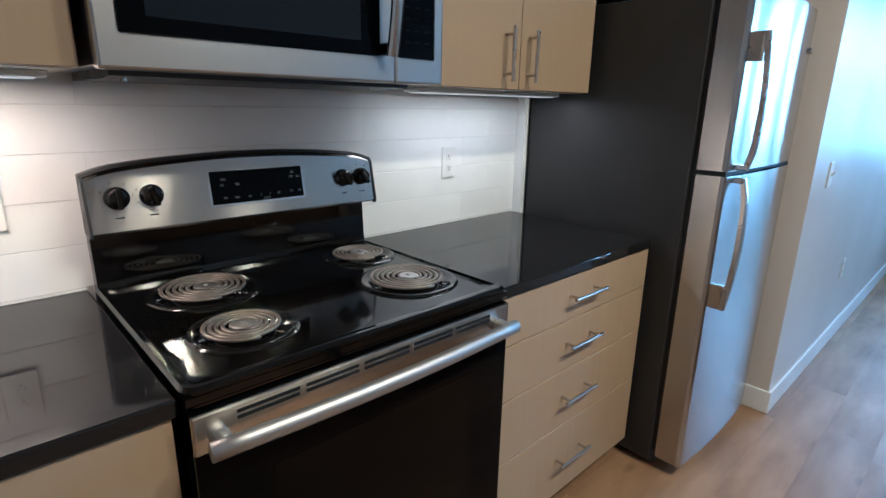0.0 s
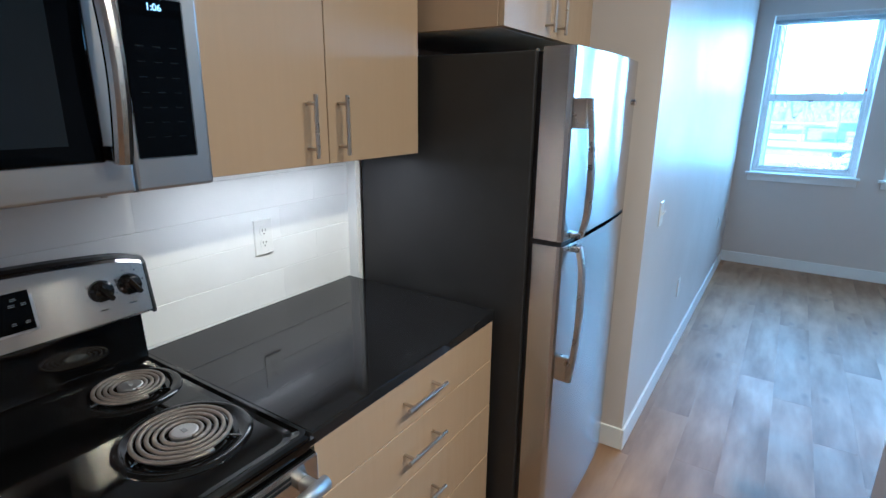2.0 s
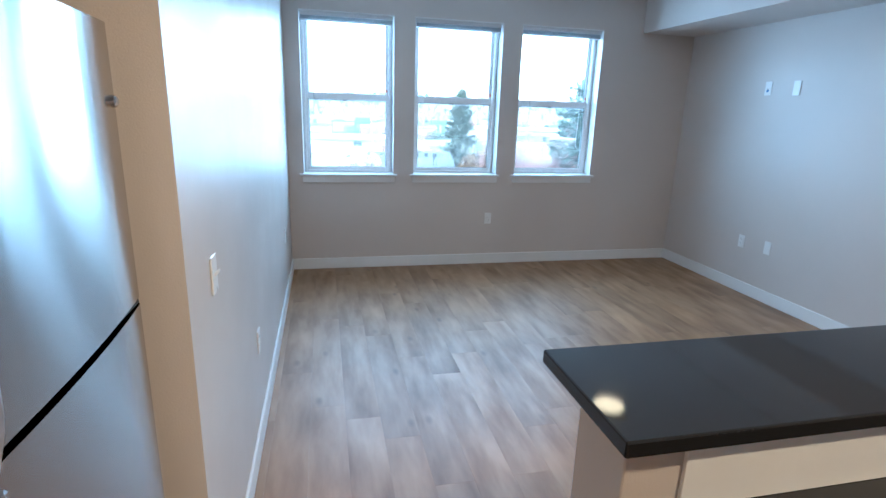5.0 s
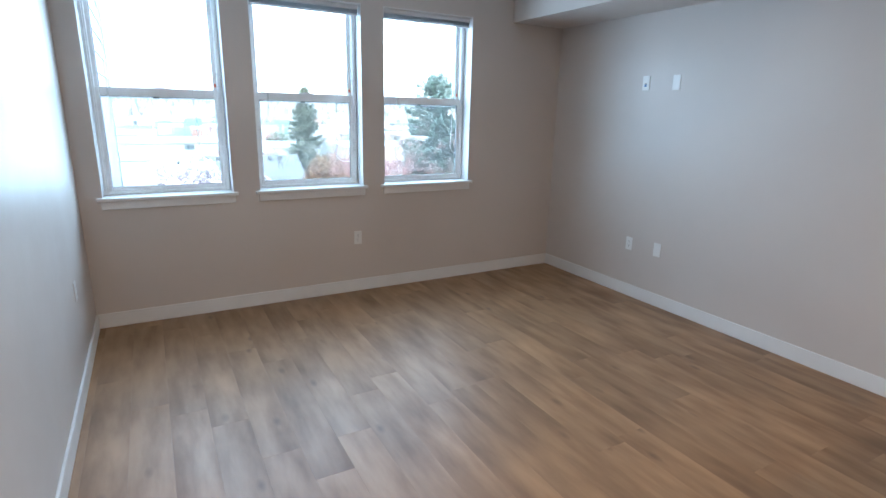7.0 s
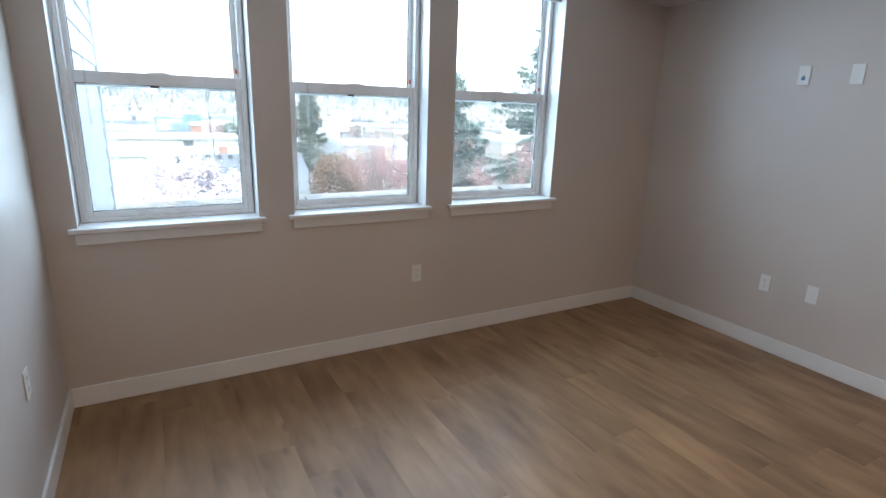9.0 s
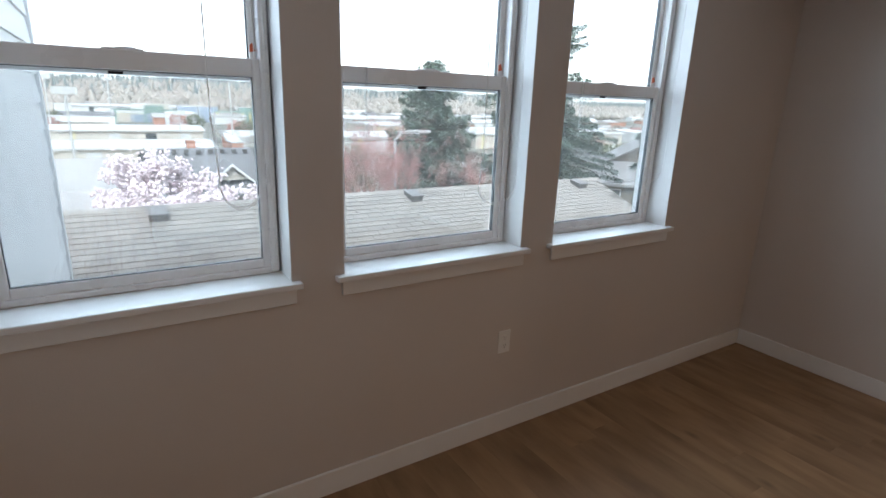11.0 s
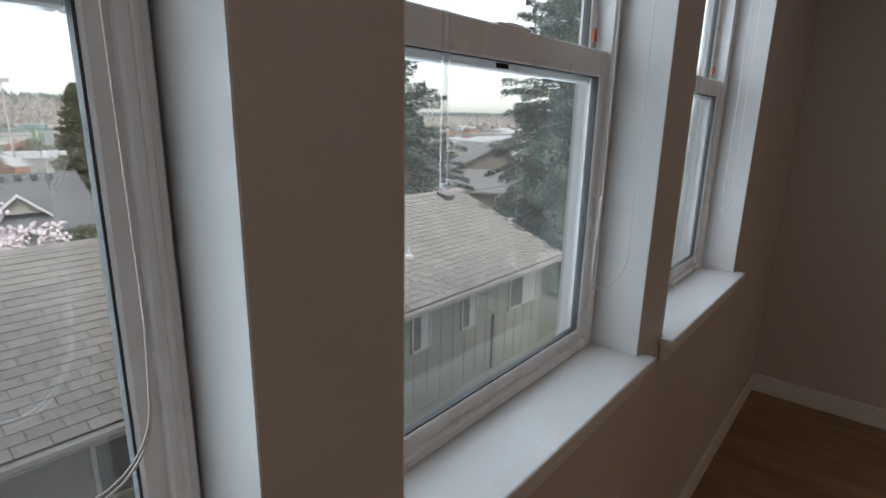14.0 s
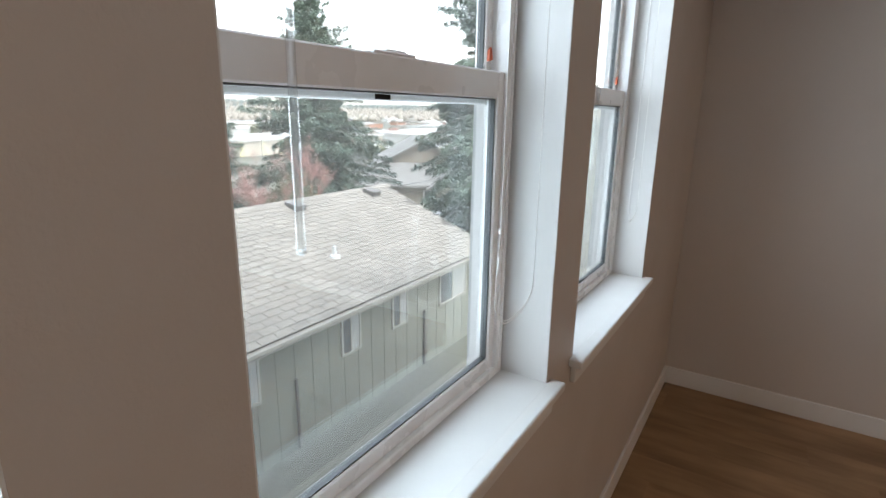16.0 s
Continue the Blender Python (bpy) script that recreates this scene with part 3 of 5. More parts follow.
counter("countertop", [(0.001, 0.768), (0.645, 0.768), (0.645, 1.568), (0.001, 1.568)], "polished black stone countertop beside the refrigerator")
counter("countertop", [(0.001, -1.22), (0.648, -1.22), (0.648, -0.006), (0.001, -0.006)], "polished black stone countertop beside the range")
tagged(part("caulk_bead", box(0.001, 0.006, 0.77, 1.57, 0.9145, 0.919), TRIM), "white caulk line between tile and counter", "caulk", kind="structure")
tagged(part("caulk_bead", box(0.001, 0.006, -1.2, -0.008, 0.9145, 0.919), TRIM), "white caulk line between tile and counter", "caulk", kind="structure")
fl = thing("filler_panel", (0.03, 1.586, 0.914), "light painted filler panel closing the gap beside the refrigerator", "panel")
part("panel", box(0.0005, 0.045, 1.573, 1.598, 0.0, 1.404, 0.001), TRIM, fl)


def wall_cabinet(x, y0, y1, z0, z1, label, handles=(), zh=None, split=None, filler=0.0):
    c = thing("wall_cabinet", (0.1, (y0 + y1) / 2, z0), label, "cabinet", "wall cabinets")
    part("body", box(0.002, x - 0.020, y0, y1, z0, z1, 0.001), LAMINATE, c)
    part("bottom_panel", box(0.004, x - 0.024, y0 + 0.018, y1 - 0.018, z0 - 0.001, z0 + 0.004), CABIN, c)
    ys = [y0, *(split or ()), y1]
    for k in range(len(ys) - 1):
        d = door_front(c, "door", x, ys[k], ys[k + 1], z0 - 0.001, z1)
        if k < len(handles):
            bar_handle(d, (x, handles[k], zh[0]), (x, handles[k], zh[1]), (1, 0, 0))
    return c


wall_cabinet(0.345, 0.785, 1.556, 1.406, 2.30, "tan laminate wall cabinet with two doors and bar handles", (1.080, 1.192), (1.428, 1.584), (1.152,))
wall_cabinet(0.345, -1.20, -0.010, 1.406, 2.30, "tan laminate wall cabinet with two doors beside the microwave", (-0.66, -0.55), (1.425, 1.590), (-0.605,))
wall_cabinet(0.345, 0.002, 0.773, 1.815, 2.30, "short tan laminate cabinet above the microwave", (0.35, 0.43), (1.83, 1.97), (0.388,))
wall_cabinet(0.620, 1.600, 2.310, 1.785, 2.30, "deep tan laminate cabinet above the refrigerator", (1.905, 2.005), (1.800, 1.965), (1.955,))
tagged(part("cabinet_filler", box(0.30, 0.612, 2.3105, 2.3895, 1.785, 2.30), LAMINATE), "tan laminate filler strip between cabinet and wall", "filler strip")

# ---- range ----
rg = thing("range", (0.33, 0.381, 0), "stainless and black electric coil range with a back control panel", "stove")
part("body", box(0.03, 0.640, 0.004, 0.758, 0.03, 0.890), ENAMEL, rg)
for fx in (0.08, 0.58):
    for fy in (0.05, 0.71):
        part("foot", lathe([(0.018, 0.0), (0.018, 0.008), (0.010, 0.010), (0.010, 0.031)], (fx, fy, 0), 12), BLACKPLASTIC, rg)
# cooktop: a shallow well with a raised rounded rim
ct = bmesh.new()
prof = [(0.0, 0.895), (0.0, 0.922), (0.006, 0.9275), (0.014, 0.9275), (0.022, 0.9225), (0.034, 0.9205)]
x0, x1, y0, y1 = 0.030, 0.662, 0.0005, 0.7615
rings = []
for d, z in prof:
    ring = []
    r0 = 0.022 if d < 0.02 else 0.03
    for cx, cy, q in ((x1 - d - r0, y1 - d - r0, 0), (x0 + d + r0, y1 - d - r0, 1), (x0 + d + r0, y0 + d + r0, 2), (x1 - d - r0, y0 + d + r0, 3)):
        for k in range(5):
            u = (q + k / 4) * math.pi / 2
            ring.append(ct.verts.new((cx + r0 * math.cos(u), cy + r0 * math.sin(u), z)))
    rings.append(ring)
for a, b in zip(rings, rings[1:]):
    for k in range(len(a)):
        ct.faces.new((a[k], a[(k + 1) % len(a)], b[(k + 1) % len(a)], b[k]))
ct.faces.new(rings[-1])
ct.faces.new(rings[0])
part("cooktop", ct, ENAMEL, rg, "glossy black enamel cooktop", smooth=False)

def burner(x, y, r, turns):
    zc = 0.9205
    b = part("burner", lathe([(r + 0.006, 0.0), (r + 0.018, 0.0055), (r + 0.026, 0.0055), (r + 0.031, 0.0005)], (x, y, zc), 48, cap=False), GLOSSBLACK, rg, "round burner with a glossy black ring", smooth=True)
    part("drip_pan", lathe([(r + 0.020, 0.004), (r + 0.006, 0.002), (r - 0.004, -0.004), (r * 0.55, -0.007), (0.02, -0.0075)], (x, y, zc), 48, cap=False), ENAMEL, b, "black enamel drip pan", smooth=True)
    pts, n = [], int(turns * 36)
    for k in range(n + 1):
        u = k / n
        rr = 0.030 + (r - 0.030) * u
        a = u * turns * math.tau
        pts.append((x + rr * math.cos(a), y + rr * math.sin(a), zc + 0.0125))
    coil = bmesh.new()
    add_tube(coil, pts, 0.0045, 8)
    for v in coil.verts:
        v.co.z = min(v.co.z, zc + 0.0155)
    part("coil", coil, COIL, b, "grey spiral heating coil", smooth=True)
    part("centre_cap", lathe([(0.027, 0.008), (0.027, 0.0135), (0.023, 0.0155), (0.003, 0.0150)], (x, y, zc), 24), SATIN, b, "round metal cap in the coil", smooth=False)
    part("cap_mark", box(x - 0.007, x + 0.007, y - 0.004, y + 0.004, zc + 0.0150, zc + 0.0160), PRINT, b)
    sp = bmesh.new()
    for k in range(3):
        a = k * math.tau / 3 + 0.6
        add_tube(sp, [(x + 0.02 * math.cos(a), y + 0.02 * math.sin(a), zc + 0.005), (x + (r + 0.012) * math.cos(a), y + (r + 0.012) * math.sin(a), zc + 0.005)], 0.003, 6)
    part("support", sp, CHROME, b)


burner(0.207, 0.196, 0.098, 5)
burner(0.480, 0.172, 0.077, 4)
burner(0.190, 0.642, 0.077, 4)
burner(0.455, 0.612, 0.098, 5)

# backguard: black riser, stainless console with an arched top
rs = prism([(0.012, 0.895), (0.060, 0.895), (0.052, 0.940), (0.046, 1.08), (0.012, 1.08)], 0.006, 0.756, "y", 0.003)
part("riser", rs, ENAMEL, rg, "black glossy riser behind the burners")


def arch(y):
    u = (y - 0.381) / 0.381
    return 1.228 - 0.026 * u * u


cs = bmesh.new()
NA = 25
cols = []
for k in range(NA):
    y = 0.001 + 0.760 * k / (NA - 1)
    edge = min(1, min(k, NA - 1 - k) / 1.5)
    top = arch(y) - 0.010 * (1 - edge)
    sec = [(0.056, 1.068), (0.108, 1.062), (0.112, 1.068), (0.090, top - 0.012), (0.082, top - 0.002), (0.074, top), (0.056, top)]
    cols.append([cs.verts.new((px, y, pz)) for px, pz in sec])
for a, b in zip(cols, cols[1:]):
    for k in range(7):
        cs.faces.new((a[k], a[(k + 1) % 7], b[(k + 1) % 7], b[k]))
cs.faces.new(cols[0])
cs.faces.new(cols[-1])
con = part("console", cs, STEEL, rg, "brushed stainless control console with an arched top")
cap = bmesh.new()
for k in range(NA - 1):
    ya, yb = 0.001 + 0.760 * k / (NA - 1), 0.001 + 0.760 * (k + 1) / (NA - 1)
    za, zb = (arch(ya) - 0.010 * (1 - min(1, min(k, NA - 1 - k) / 1.5)), arch(yb) - 0.010 * (1 - min(1, min(k + 1, NA - 2 - k) / 1.5)))
    vs = [cap.verts.new(p) for p in ((0.054, ya, za), (0.086, ya, za - 0.003), (0.086, yb, zb - 0.003), (0.054, yb, zb), (0.054, ya, za + 0.004), (0.080, ya, za + 0.004), (0.080, yb, zb + 0.004), (0.054, yb, zb + 0.004))]
    for f in ((0, 1, 2, 3), (4, 5, 6, 7), (1, 2, 6, 5), (0, 3, 7, 4), (0, 1, 5, 4), (3, 2, 6, 7)):
        cap.faces.new([vs[j] for j in f])
bmesh.ops.remove_doubles(cap, verts=cap.verts, dist=0.0005)
part("console_cap", cap, BLACKPLASTIC, con, "dark trim along the top of the console")
for ya in (-0.001, 0.757):
    part("end_cap", prism([(0.054, 1.060), (0.112, 1.058), (0.116, 1.066), (0.092, arch(0.0) - 0.018), (0.080, arch(0.0) - 0.006), (0.054, arch(0.0) - 0.006)], ya, ya + 0.006, "y"), BLACKPLASTIC, con)
SL = (0.112 - 0.090) / (1.068 - 1.20)        # slope of the console's face


def face_x(z):
    return 0.112 + SL * (z - 1.068)


def on_face(y0, y1, z0, z1, lift, th=0.002, r=0.0):
    bm = bmesh.new()
    q = [(face_x(z) + lift, y, z) for y, z in ((y0, z0), (y1, z0), (y1, z1), (y0, z1))]
    lo = [bm.verts.new((x - th, y, z)) for x, y, z in q]
    hi = [bm.verts.new(p) for p in q]
    bm.faces.new(hi)
    bm.faces.new(lo)
    for k in range(4):
        bm.faces.new((lo[k], lo[(k + 1) % 4], hi[(k + 1) % 4], hi[k]))
    return bm


part("display_bezel", on_face(0.262, 0.524, 1.098, 1.190, 0.0015), CHROME, con, "bright bezel round the display")
disp = part("display", on_face(0.268, 0.518, 1.103, 1.185, 0.0025), BLACKGLASS, con, "dark glass display")
mk = bmesh.new()
for y, z, w in ((0.30, 1.166, .02), (0.295, 1.152, .016), (0.335, 1.152, .016), (0.485, 1.160, .018), (0.506, 1.160, .014), (0.49, 1.172, .016), (0.30, 1.120, .014), (0.33, 1.119, .016), (0.365, 1.118, .014), (0.395, 1.120, .005), (0.42, 1.120, .006), (0.445, 1.120, .014), (0.482, 1.122, .014), (0.506, 1.122, .014), (0.41, 1.110, .03)):
    for dz in (0.0, -0.0035):
        x = face_x(z + dz) + 0.0030
        add_box(mk, x - 0.0004, x, y - w * 0.32, y + w * 0.32, z + dz - 0.0005, z + dz + 0.0005)
tagged(part("display_print", mk, PRINT, disp, "rows of small unreadable grey print"), kind="stuff")
for y, tilt in ((0.062, 0), (0.133, 15), (0.652, 35), (0.715, 35)):
    z = 1.142
    kn = bmesh.new()
    add_lathe(kn, [(0.0255, 0.0), (0.0255, 0.006), (0.021, 0.012), (0.0195, 0.022), (0.010, 0.024)], (0, 0, 0), 24, "x")
    add_box(kn, 0.004, 0.033, -0.006, 0.006, -0.022, 0.023, 0.002)
    bmesh.ops.rotate(kn, cent=(0, 0, 0), matrix=Matrix.Rotation(radians(tilt), 3, "X"), verts=kn.verts)
    bmesh.ops.translate(kn, vec=(face_x(z), y, z), verts=kn.verts)
    part("knob", kn, GLOSSBLACK, con, "glossy black control knob")
dots = bmesh.new()
for y in (0.062, 0.133, 0.652, 0.715):
    for k in range(5):
        a = -0.6 + k * 0.85 + 0.7
        z = 1.142 - 0.036 * math.cos(a + 1.6)
        yy = y + 0.033 * math.sin(a + 1.6)
        add_box(dots, face_x(z) - 0.0004, face_x(z) + 0.0006, yy - 0.0012, yy + 0.0012, z - 0.0012, z + 0.0012)
    add_box(dots, face_x(1.097) - 0.0004, face_x(1.097) + 0.0006, y - 0.009, y + 0.009, 1.096, 1.0985)
tagged(part("dial_print", dots, SLOT, con, "tiny dark dial marks"), kind="stuff")

# oven front
part("front_band", prism([(0.62, 0.890), (0.655, 0.890), (0.664, 0.902), (0.664, 0.915), (0.62, 0.915)], 0.002, 0.760, "y"), ENAMEL, rg)
od = part("oven_door", box(0.632, 0.668, 0.004, 0.758, 0.268, 0.888, 0.004, 2), ENAMEL, rg, "black glass oven door with a stainless top band")
part("door_top", box(0.640, 0.6725, 0.004, 0.758, 0.815, 0.886, 0.004, 2), STEEL, od, "stainless band with vent slots")
for k in range(5):
    ya = 0.075 + k * 0.1250
    for zz in (0.857, 0.868):
        part("vent_slot", box(0.6700, 0.6732, ya, ya + 0.112, zz, zz + 0.006), SLOT, od)
part("door_glass", box(0.6680, 0.6695, 0.006, 0.756, 0.272, 0.814), BLACKGLASS, od, "black glass")
part("oven_window", box(0.6695, 0.6702, 0.13, 0.632, 0.40, 0.740), MESHGLASS, od, "dark see-through oven window")
hp = []
for k in range(15):
    u = k / 14
    hp.append((0.708 + 0.014 * math.sin(math.pi * u), 0.018 + 0.726 * u, 0.840))
hb = bmesh.new()
add_tube(hb, hp, 0.0145, 20)
for v in hb.verts:
    v.co.z = 0.840 + (v.co.z - 0.840) * 1.15
for ya in (0.030, 0.704):
    add_box(hb, 0.668, 0.712, ya, ya + 0.028, 0.828, 0.852, 0.004)
part("handle", hb, SATIN, od, "bowed stainless oven handle", smooth=True)
sd_ = part("storage_drawer", box(0.632, 0.670, 0.004, 0.758, 0.080, 0.262, 0.004, 2), STEEL, rg, "stainless storage drawer below the oven")

# ---- microwave ----
mw = thing("microwave", (0.2, 0.388, 1.405), "stainless over-the-range microwave with a dark glass door", "microwave")
MX = 0.400
part("body", box(0.003, MX - 0.032, 0.006, 0.770, 1.410, 1.812, 0.002), BLACKPLASTIC, mw)
part("underside", prism([(0.01, 1.4095), (0.345, 1.4095), (0.345, 1.396), (0.30, 1.392), (0.01, 1.392)], 0.03, 0.70, "y"), BLACKPLASTIC, mw, "black vent grille underneath")
md = part("door", box(MX - 0.032, MX, 0.004, 0.618, 1.404, 1.812, 0.006, 2), MWSTEEL, mw, "stainless door with a dark window")
part("window", box(MX - 0.002, MX + 0.0015, 0.040, 0.572, 1.462, 1.772, 0.004, 2), BLACKGLASS, md, "black glass window")
part("window_screen", box(MX + 0.001, MX + 0.0022, 0.085, 0.520, 1.492, 1.735), MWSCREEN, md, "dark perforated screen")
hd = []
for k in range(13):
    u = k / 12
    hd.append((MX + 0.030 + 0.022 * math.sin(math.pi * u), 0.587, 1.462 + 0.315 * u))
mh = bmesh.new()
add_tube(mh, hd, 0.013, 12)
for v in mh.verts:
    v.co.y = 0.587 + (v.co.y - 0.587) * 1.25
part("handle", mh, STEEL, md, "bowed stainless handle")
for za in (1.464, 1.752):
    part("handle_mount", box(MX - 0.001, MX + 0.034, 0.570, 0.592, za, za + 0.026, 0.003), GLOSSBLACK, md)
mp_ = part("control_side", box(MX - 0.032, MX, 0.6195, 0.772, 1.404, 1.812, 0.006, 2), MWSTEEL, mw, "stainless surround of the controls")
cp = part("control_panel", box(MX - 0.002, MX + 0.0015, 0.628, 0.742, 1.462, 1.740, 0.003), BLACKGLASS, mp_, "black glass control panel")
text_part("1:06", 0.0165, (MX + 0.0022, 0.688, 1.722), Matrix.Rotation(radians(90), 4, "Z") @ Matrix.Rotation(radians(90), 4, "X"), CLOCK, cp, "clock_digits", "glowing white clock digits")
kp = bmesh.new()
for r in range(7):
    for c in range(3):
        add_box(kp, MX + 0.0014, MX + 0.0019, 0.648 + c * 0.030, 0.662 + c * 0.030, 1.500 + r * 0.026, 1.5015 + r * 0.026)
part("keypad_print", kp, pbr("faint_print", (0.003, 0.0035, 0.004), None, 40, (0.4, 0.5), spec=0.15), cp, "rows of faint key marks")["kind"] = "stuff"
for ya in (0.06, 0.60):
    part("hood_screw", lathe([(0.006, 1.388), (0.006, 1.393)], (0.31, ya, 0), 10), NICKEL, mw)

# ---- refrigerator ----
fr = thing("refrigerator", (0.4, 1.95, 0), "top-freezer refrigerator with stainless doors and charcoal sides", "refrigerator")
FY0, FY1 = 1.603, 2.292
part("body", box(0.05, 0.728, FY0, FY1, 0.030, 1.715, 0.006, 2), FRIDGESIDE, fr, "charcoal textured steel body")
part("kick_grille", box(0.66, 0.735, FY0 + 0.02, FY1 - 0.02, 0.012, 0.075, 0.003), BLACKPLASTIC, fr)
for fy in (FY0 + 0.06, FY1 - 0.06):
    part("foot", lathe([(0.02, 0.0), (0.02, 0.012), (0.01, 0.014), (0.01, 0.032)], (0.66, fy, 0), 12), BLACKPLASTIC, fr)
part("gasket", box(0.728, 0.748, FY0 + 0.012, FY1 - 0.012, 0.075, 1.712), RUBBER, fr)


def fridge_door(name, z0, z1):
    bm = bmesh.new()
    sec, n = [(0.748, FY0), (0.826, FY0), (0.836, FY0 + 0.004)], 16
    for k in range(n + 1):
        u = k / n
        sec.append((0.842 + 0.014 * math.sin(math.pi * u) ** 0.8, FY0 + 0.012 + (FY1 - FY0 - 0.024) * u))
    sec += [(0.836, FY1 - 0.004), (0.826, FY1), (0.748, FY1)]
    add_prism(bm, sec, z0, z1, "z")
    return part(name, bm, DOORSTEEL, fr, "stainless door with a gently bowed front")


fz = fridge_door("freezer_door", 1.166, 1.724)
ff = fridge_door("fridge_door", 0.062, 1.150)


def fridge_handle(door, z_mount, z_free):
    """A flat bowed strap: a block at the far end, tapering to the split between the doors."""
    y0 = FY0 + 0.022
    n, bm, rows = 16, bmesh.new(), []
    for k in range(n + 1):
        u = k / n
        z = z_mount + (z_free - z_mount) * u
        x = 0.880 + 0.020 * math.sin(math.pi * (0.15 + 0.80 * u)) - 0.012 * max(0, u - 0.85) / 0.15
        yy = y0 + 0.050 * u
        w, t = 0.013 + 0.004 * math.sin(math.pi * u), 0.008
        rows.append([bm.verts.new((x + a, yy + b, z)) for a, b in ((-t, -w), (t * 0.6, -w), (t, -w * 0.5), (t, w * 0.5), (t * 0.6, w), (-t, w))])
    for a, b in zip(rows, rows[1:]):
        for k in range(6):
            bm.faces.new((a[k], a[(k + 1) % 6], b[(k + 1) % 6], b[k]))
    bm.faces.new(rows[0])
    bm.faces.new(rows[-1])
    h = part("handle", bm, NICKEL, door, "bowed brushed metal pull handle")
    s = 1 if z_free > z_mount else -1
    part("mount_block", box(0.842, 0.884, y0 - 0.013, y0 + 0.013, min(z_mount, z_mount + s * 0.085), max(z_mount, z_mount + s * 0.085), 0.004), NICKEL, h)
    part("end_block", box(0.846, 0.880, y0 + 0.028, y0 + 0.066, min(z_free, z_free - s * 0.018), max(z_free, z_free - s * 0.018), 0.003), CHROME, h)


fridge_handle(fz, 1.585, 1.170)
fridge_handle(ff, 0.706, 1.146)
part("door_lock_badge", lathe([(0.012, 0.838), (0.012, 0.852), (0.008, 0.855)], (0, FY1 - 0.034, 1.578), 16, "x"), CHROME, fz, "small round chrome badge")
hc = bmesh.new()
add_box(hc, 0.69, 0.81, FY1 - 0.09, FY1 - 0.01, 1.7245, 1.740, 0.005)
part("hinge_cover", hc, BLACKPLASTIC, fr)
part("top_screw", lathe([(0.006, 1.714), (0.006, 1.722)], (0.715, FY0 + 0.03, 0), 10), NICKEL, fr)
part("split_trim", box(0.735, 0.838, FY0 + 0.006, FY1 - 0.006, 1.1505, 1.1655), RUBBER, fr)

# ---- peninsula ----
structure(part("pony_wall", box(1.728, X_RIGHT - 0.002, 1.757, 1.922, 0.0, 1.051, 0.003), PAINT), "greige painted half wall that carries the bar top", "half wall")
baseboard("baseboard", 1.7155, X_RIGHT - 0.015, 1.9225, 1.9355)
baseboard("baseboard", 1.7150, 1.7275, 1.757, 1.9220)
bt = part("bar_top", prism([(1.703, 1.722), (X_RIGHT - 0.003, 1.722), (X_RIGHT - 0.003, 2.060), (1.703, 2.060)], 1.0515, 1.083, "z", 0.004, 2), QUARTZ)
tagged(bt, "raised black stone bar top on the half wall", "bar top")
counter("sink_counter", [(1.822, 1.105), (X_RIGHT - 0.003, 1.105), (X_RIGHT - 0.003, 1.7545), (1.822, 1.7545)], "lower black stone counter on the kitchen side")
pc = thing("peninsula_cabinet", (2.6, 1.4, 0), "beige laminate base cabinet under the lower counter", "cabinet")
part("body", box(1.842, X_RIGHT - 0.004, 1.15, 1.7555, 0.10, 0.880), LAMINATE, pc)
part("toe_kick", box(1.85, X_RIGHT - 0.004, 1.21, 1.7550, 0.0, 0.0995), BLACKPLASTIC, pc)
for k in range(5):
    xa = 1.845 + k * 0.632
    d = part("door", box(xa, xa + 0.629, 1.131, 1.150, 0.105, 0.878, 0.0012), LAMINATE, pc)
    bar_handle(d, (xa + 0.56, 1.131, 0.64), (xa + 0.56, 1.131, 0.81), (0, -1, 0))
bs = part("backsplash_panel", box(1.842, X_RIGHT - 0.004, 1.7468, 1.7565, 0.9145, 1.051, 0.001), TILE)
structure(bs, "white tiled splash between counter and bar top", "backsplash")

# ---- outside materials ----
SHINGLE = pbr("grey_brown_shingle", (0.345, 0.32, 0.29), (0.28, 0.26, 0.235), 26.0, (0.8, 0.95), bump=0.004, bscale=120, rand=0.11, wear=0.12)
SHINGLE_REST = pbr("grey_brown_shingle_field", (0.345, 0.32, 0.29), (0.28, 0.26, 0.235), 26.0, (0.8, 0.95), bump=0.004, bscale=120, wear=0.12)
UNDERLAY = pbr("roof_underlay", (0.09, 0.08, 0.075), None, 20.0, (0.9, 0.95))
SIDING = pbr("olive_beige_siding", (0.205, 0.205, 0.172), (0.18, 0.18, 0.148), 5.0, (0.6, 0.75), bump=0.001, bscale=60, stretch=(8, 8, 0.6), wear=0.1)
WHITESIDE = pbr("white_lap_siding", (0.76, 0.77, 0.77), (0.72, 0.73, 0.73), 5.0, (0.5, 0.6), bump=0.0006, bscale=60)
GUTTER = pbr("pale_gutter", (0.36, 0.34, 0.30), None, 12.0, (0.45, 0.55))
VENTTOP = pbr("pale_vent_hood", (0.21, 0.205, 0.20), (0.17, 0.168, 0.165), 30.0, (0.5, 0.6))
VENTMETAL = pbr("painted_roof_vent", (0.085, 0.080, 0.076), (0.11, 0.10, 0.095), 30.0, (0.5, 0.6))
LEAD = pbr("pale_pipe_flashing", (0.60, 0.61, 0.62), None, 20.0, (0.35, 0.5))
HOUSEGLASS = pbr("house_window_glass", (0.06, 0.07, 0.075), (0.09, 0.10, 0.10), 3.0, (0.05, 0.1))
GROUND = pbr("mixed_ground", (0.16, 0.165, 0.12), (0.24, 0.23, 0.21), 0.25, (0.85, 0.95), bump=0.02, bscale=6, blotch=0.05, wear=0.3)
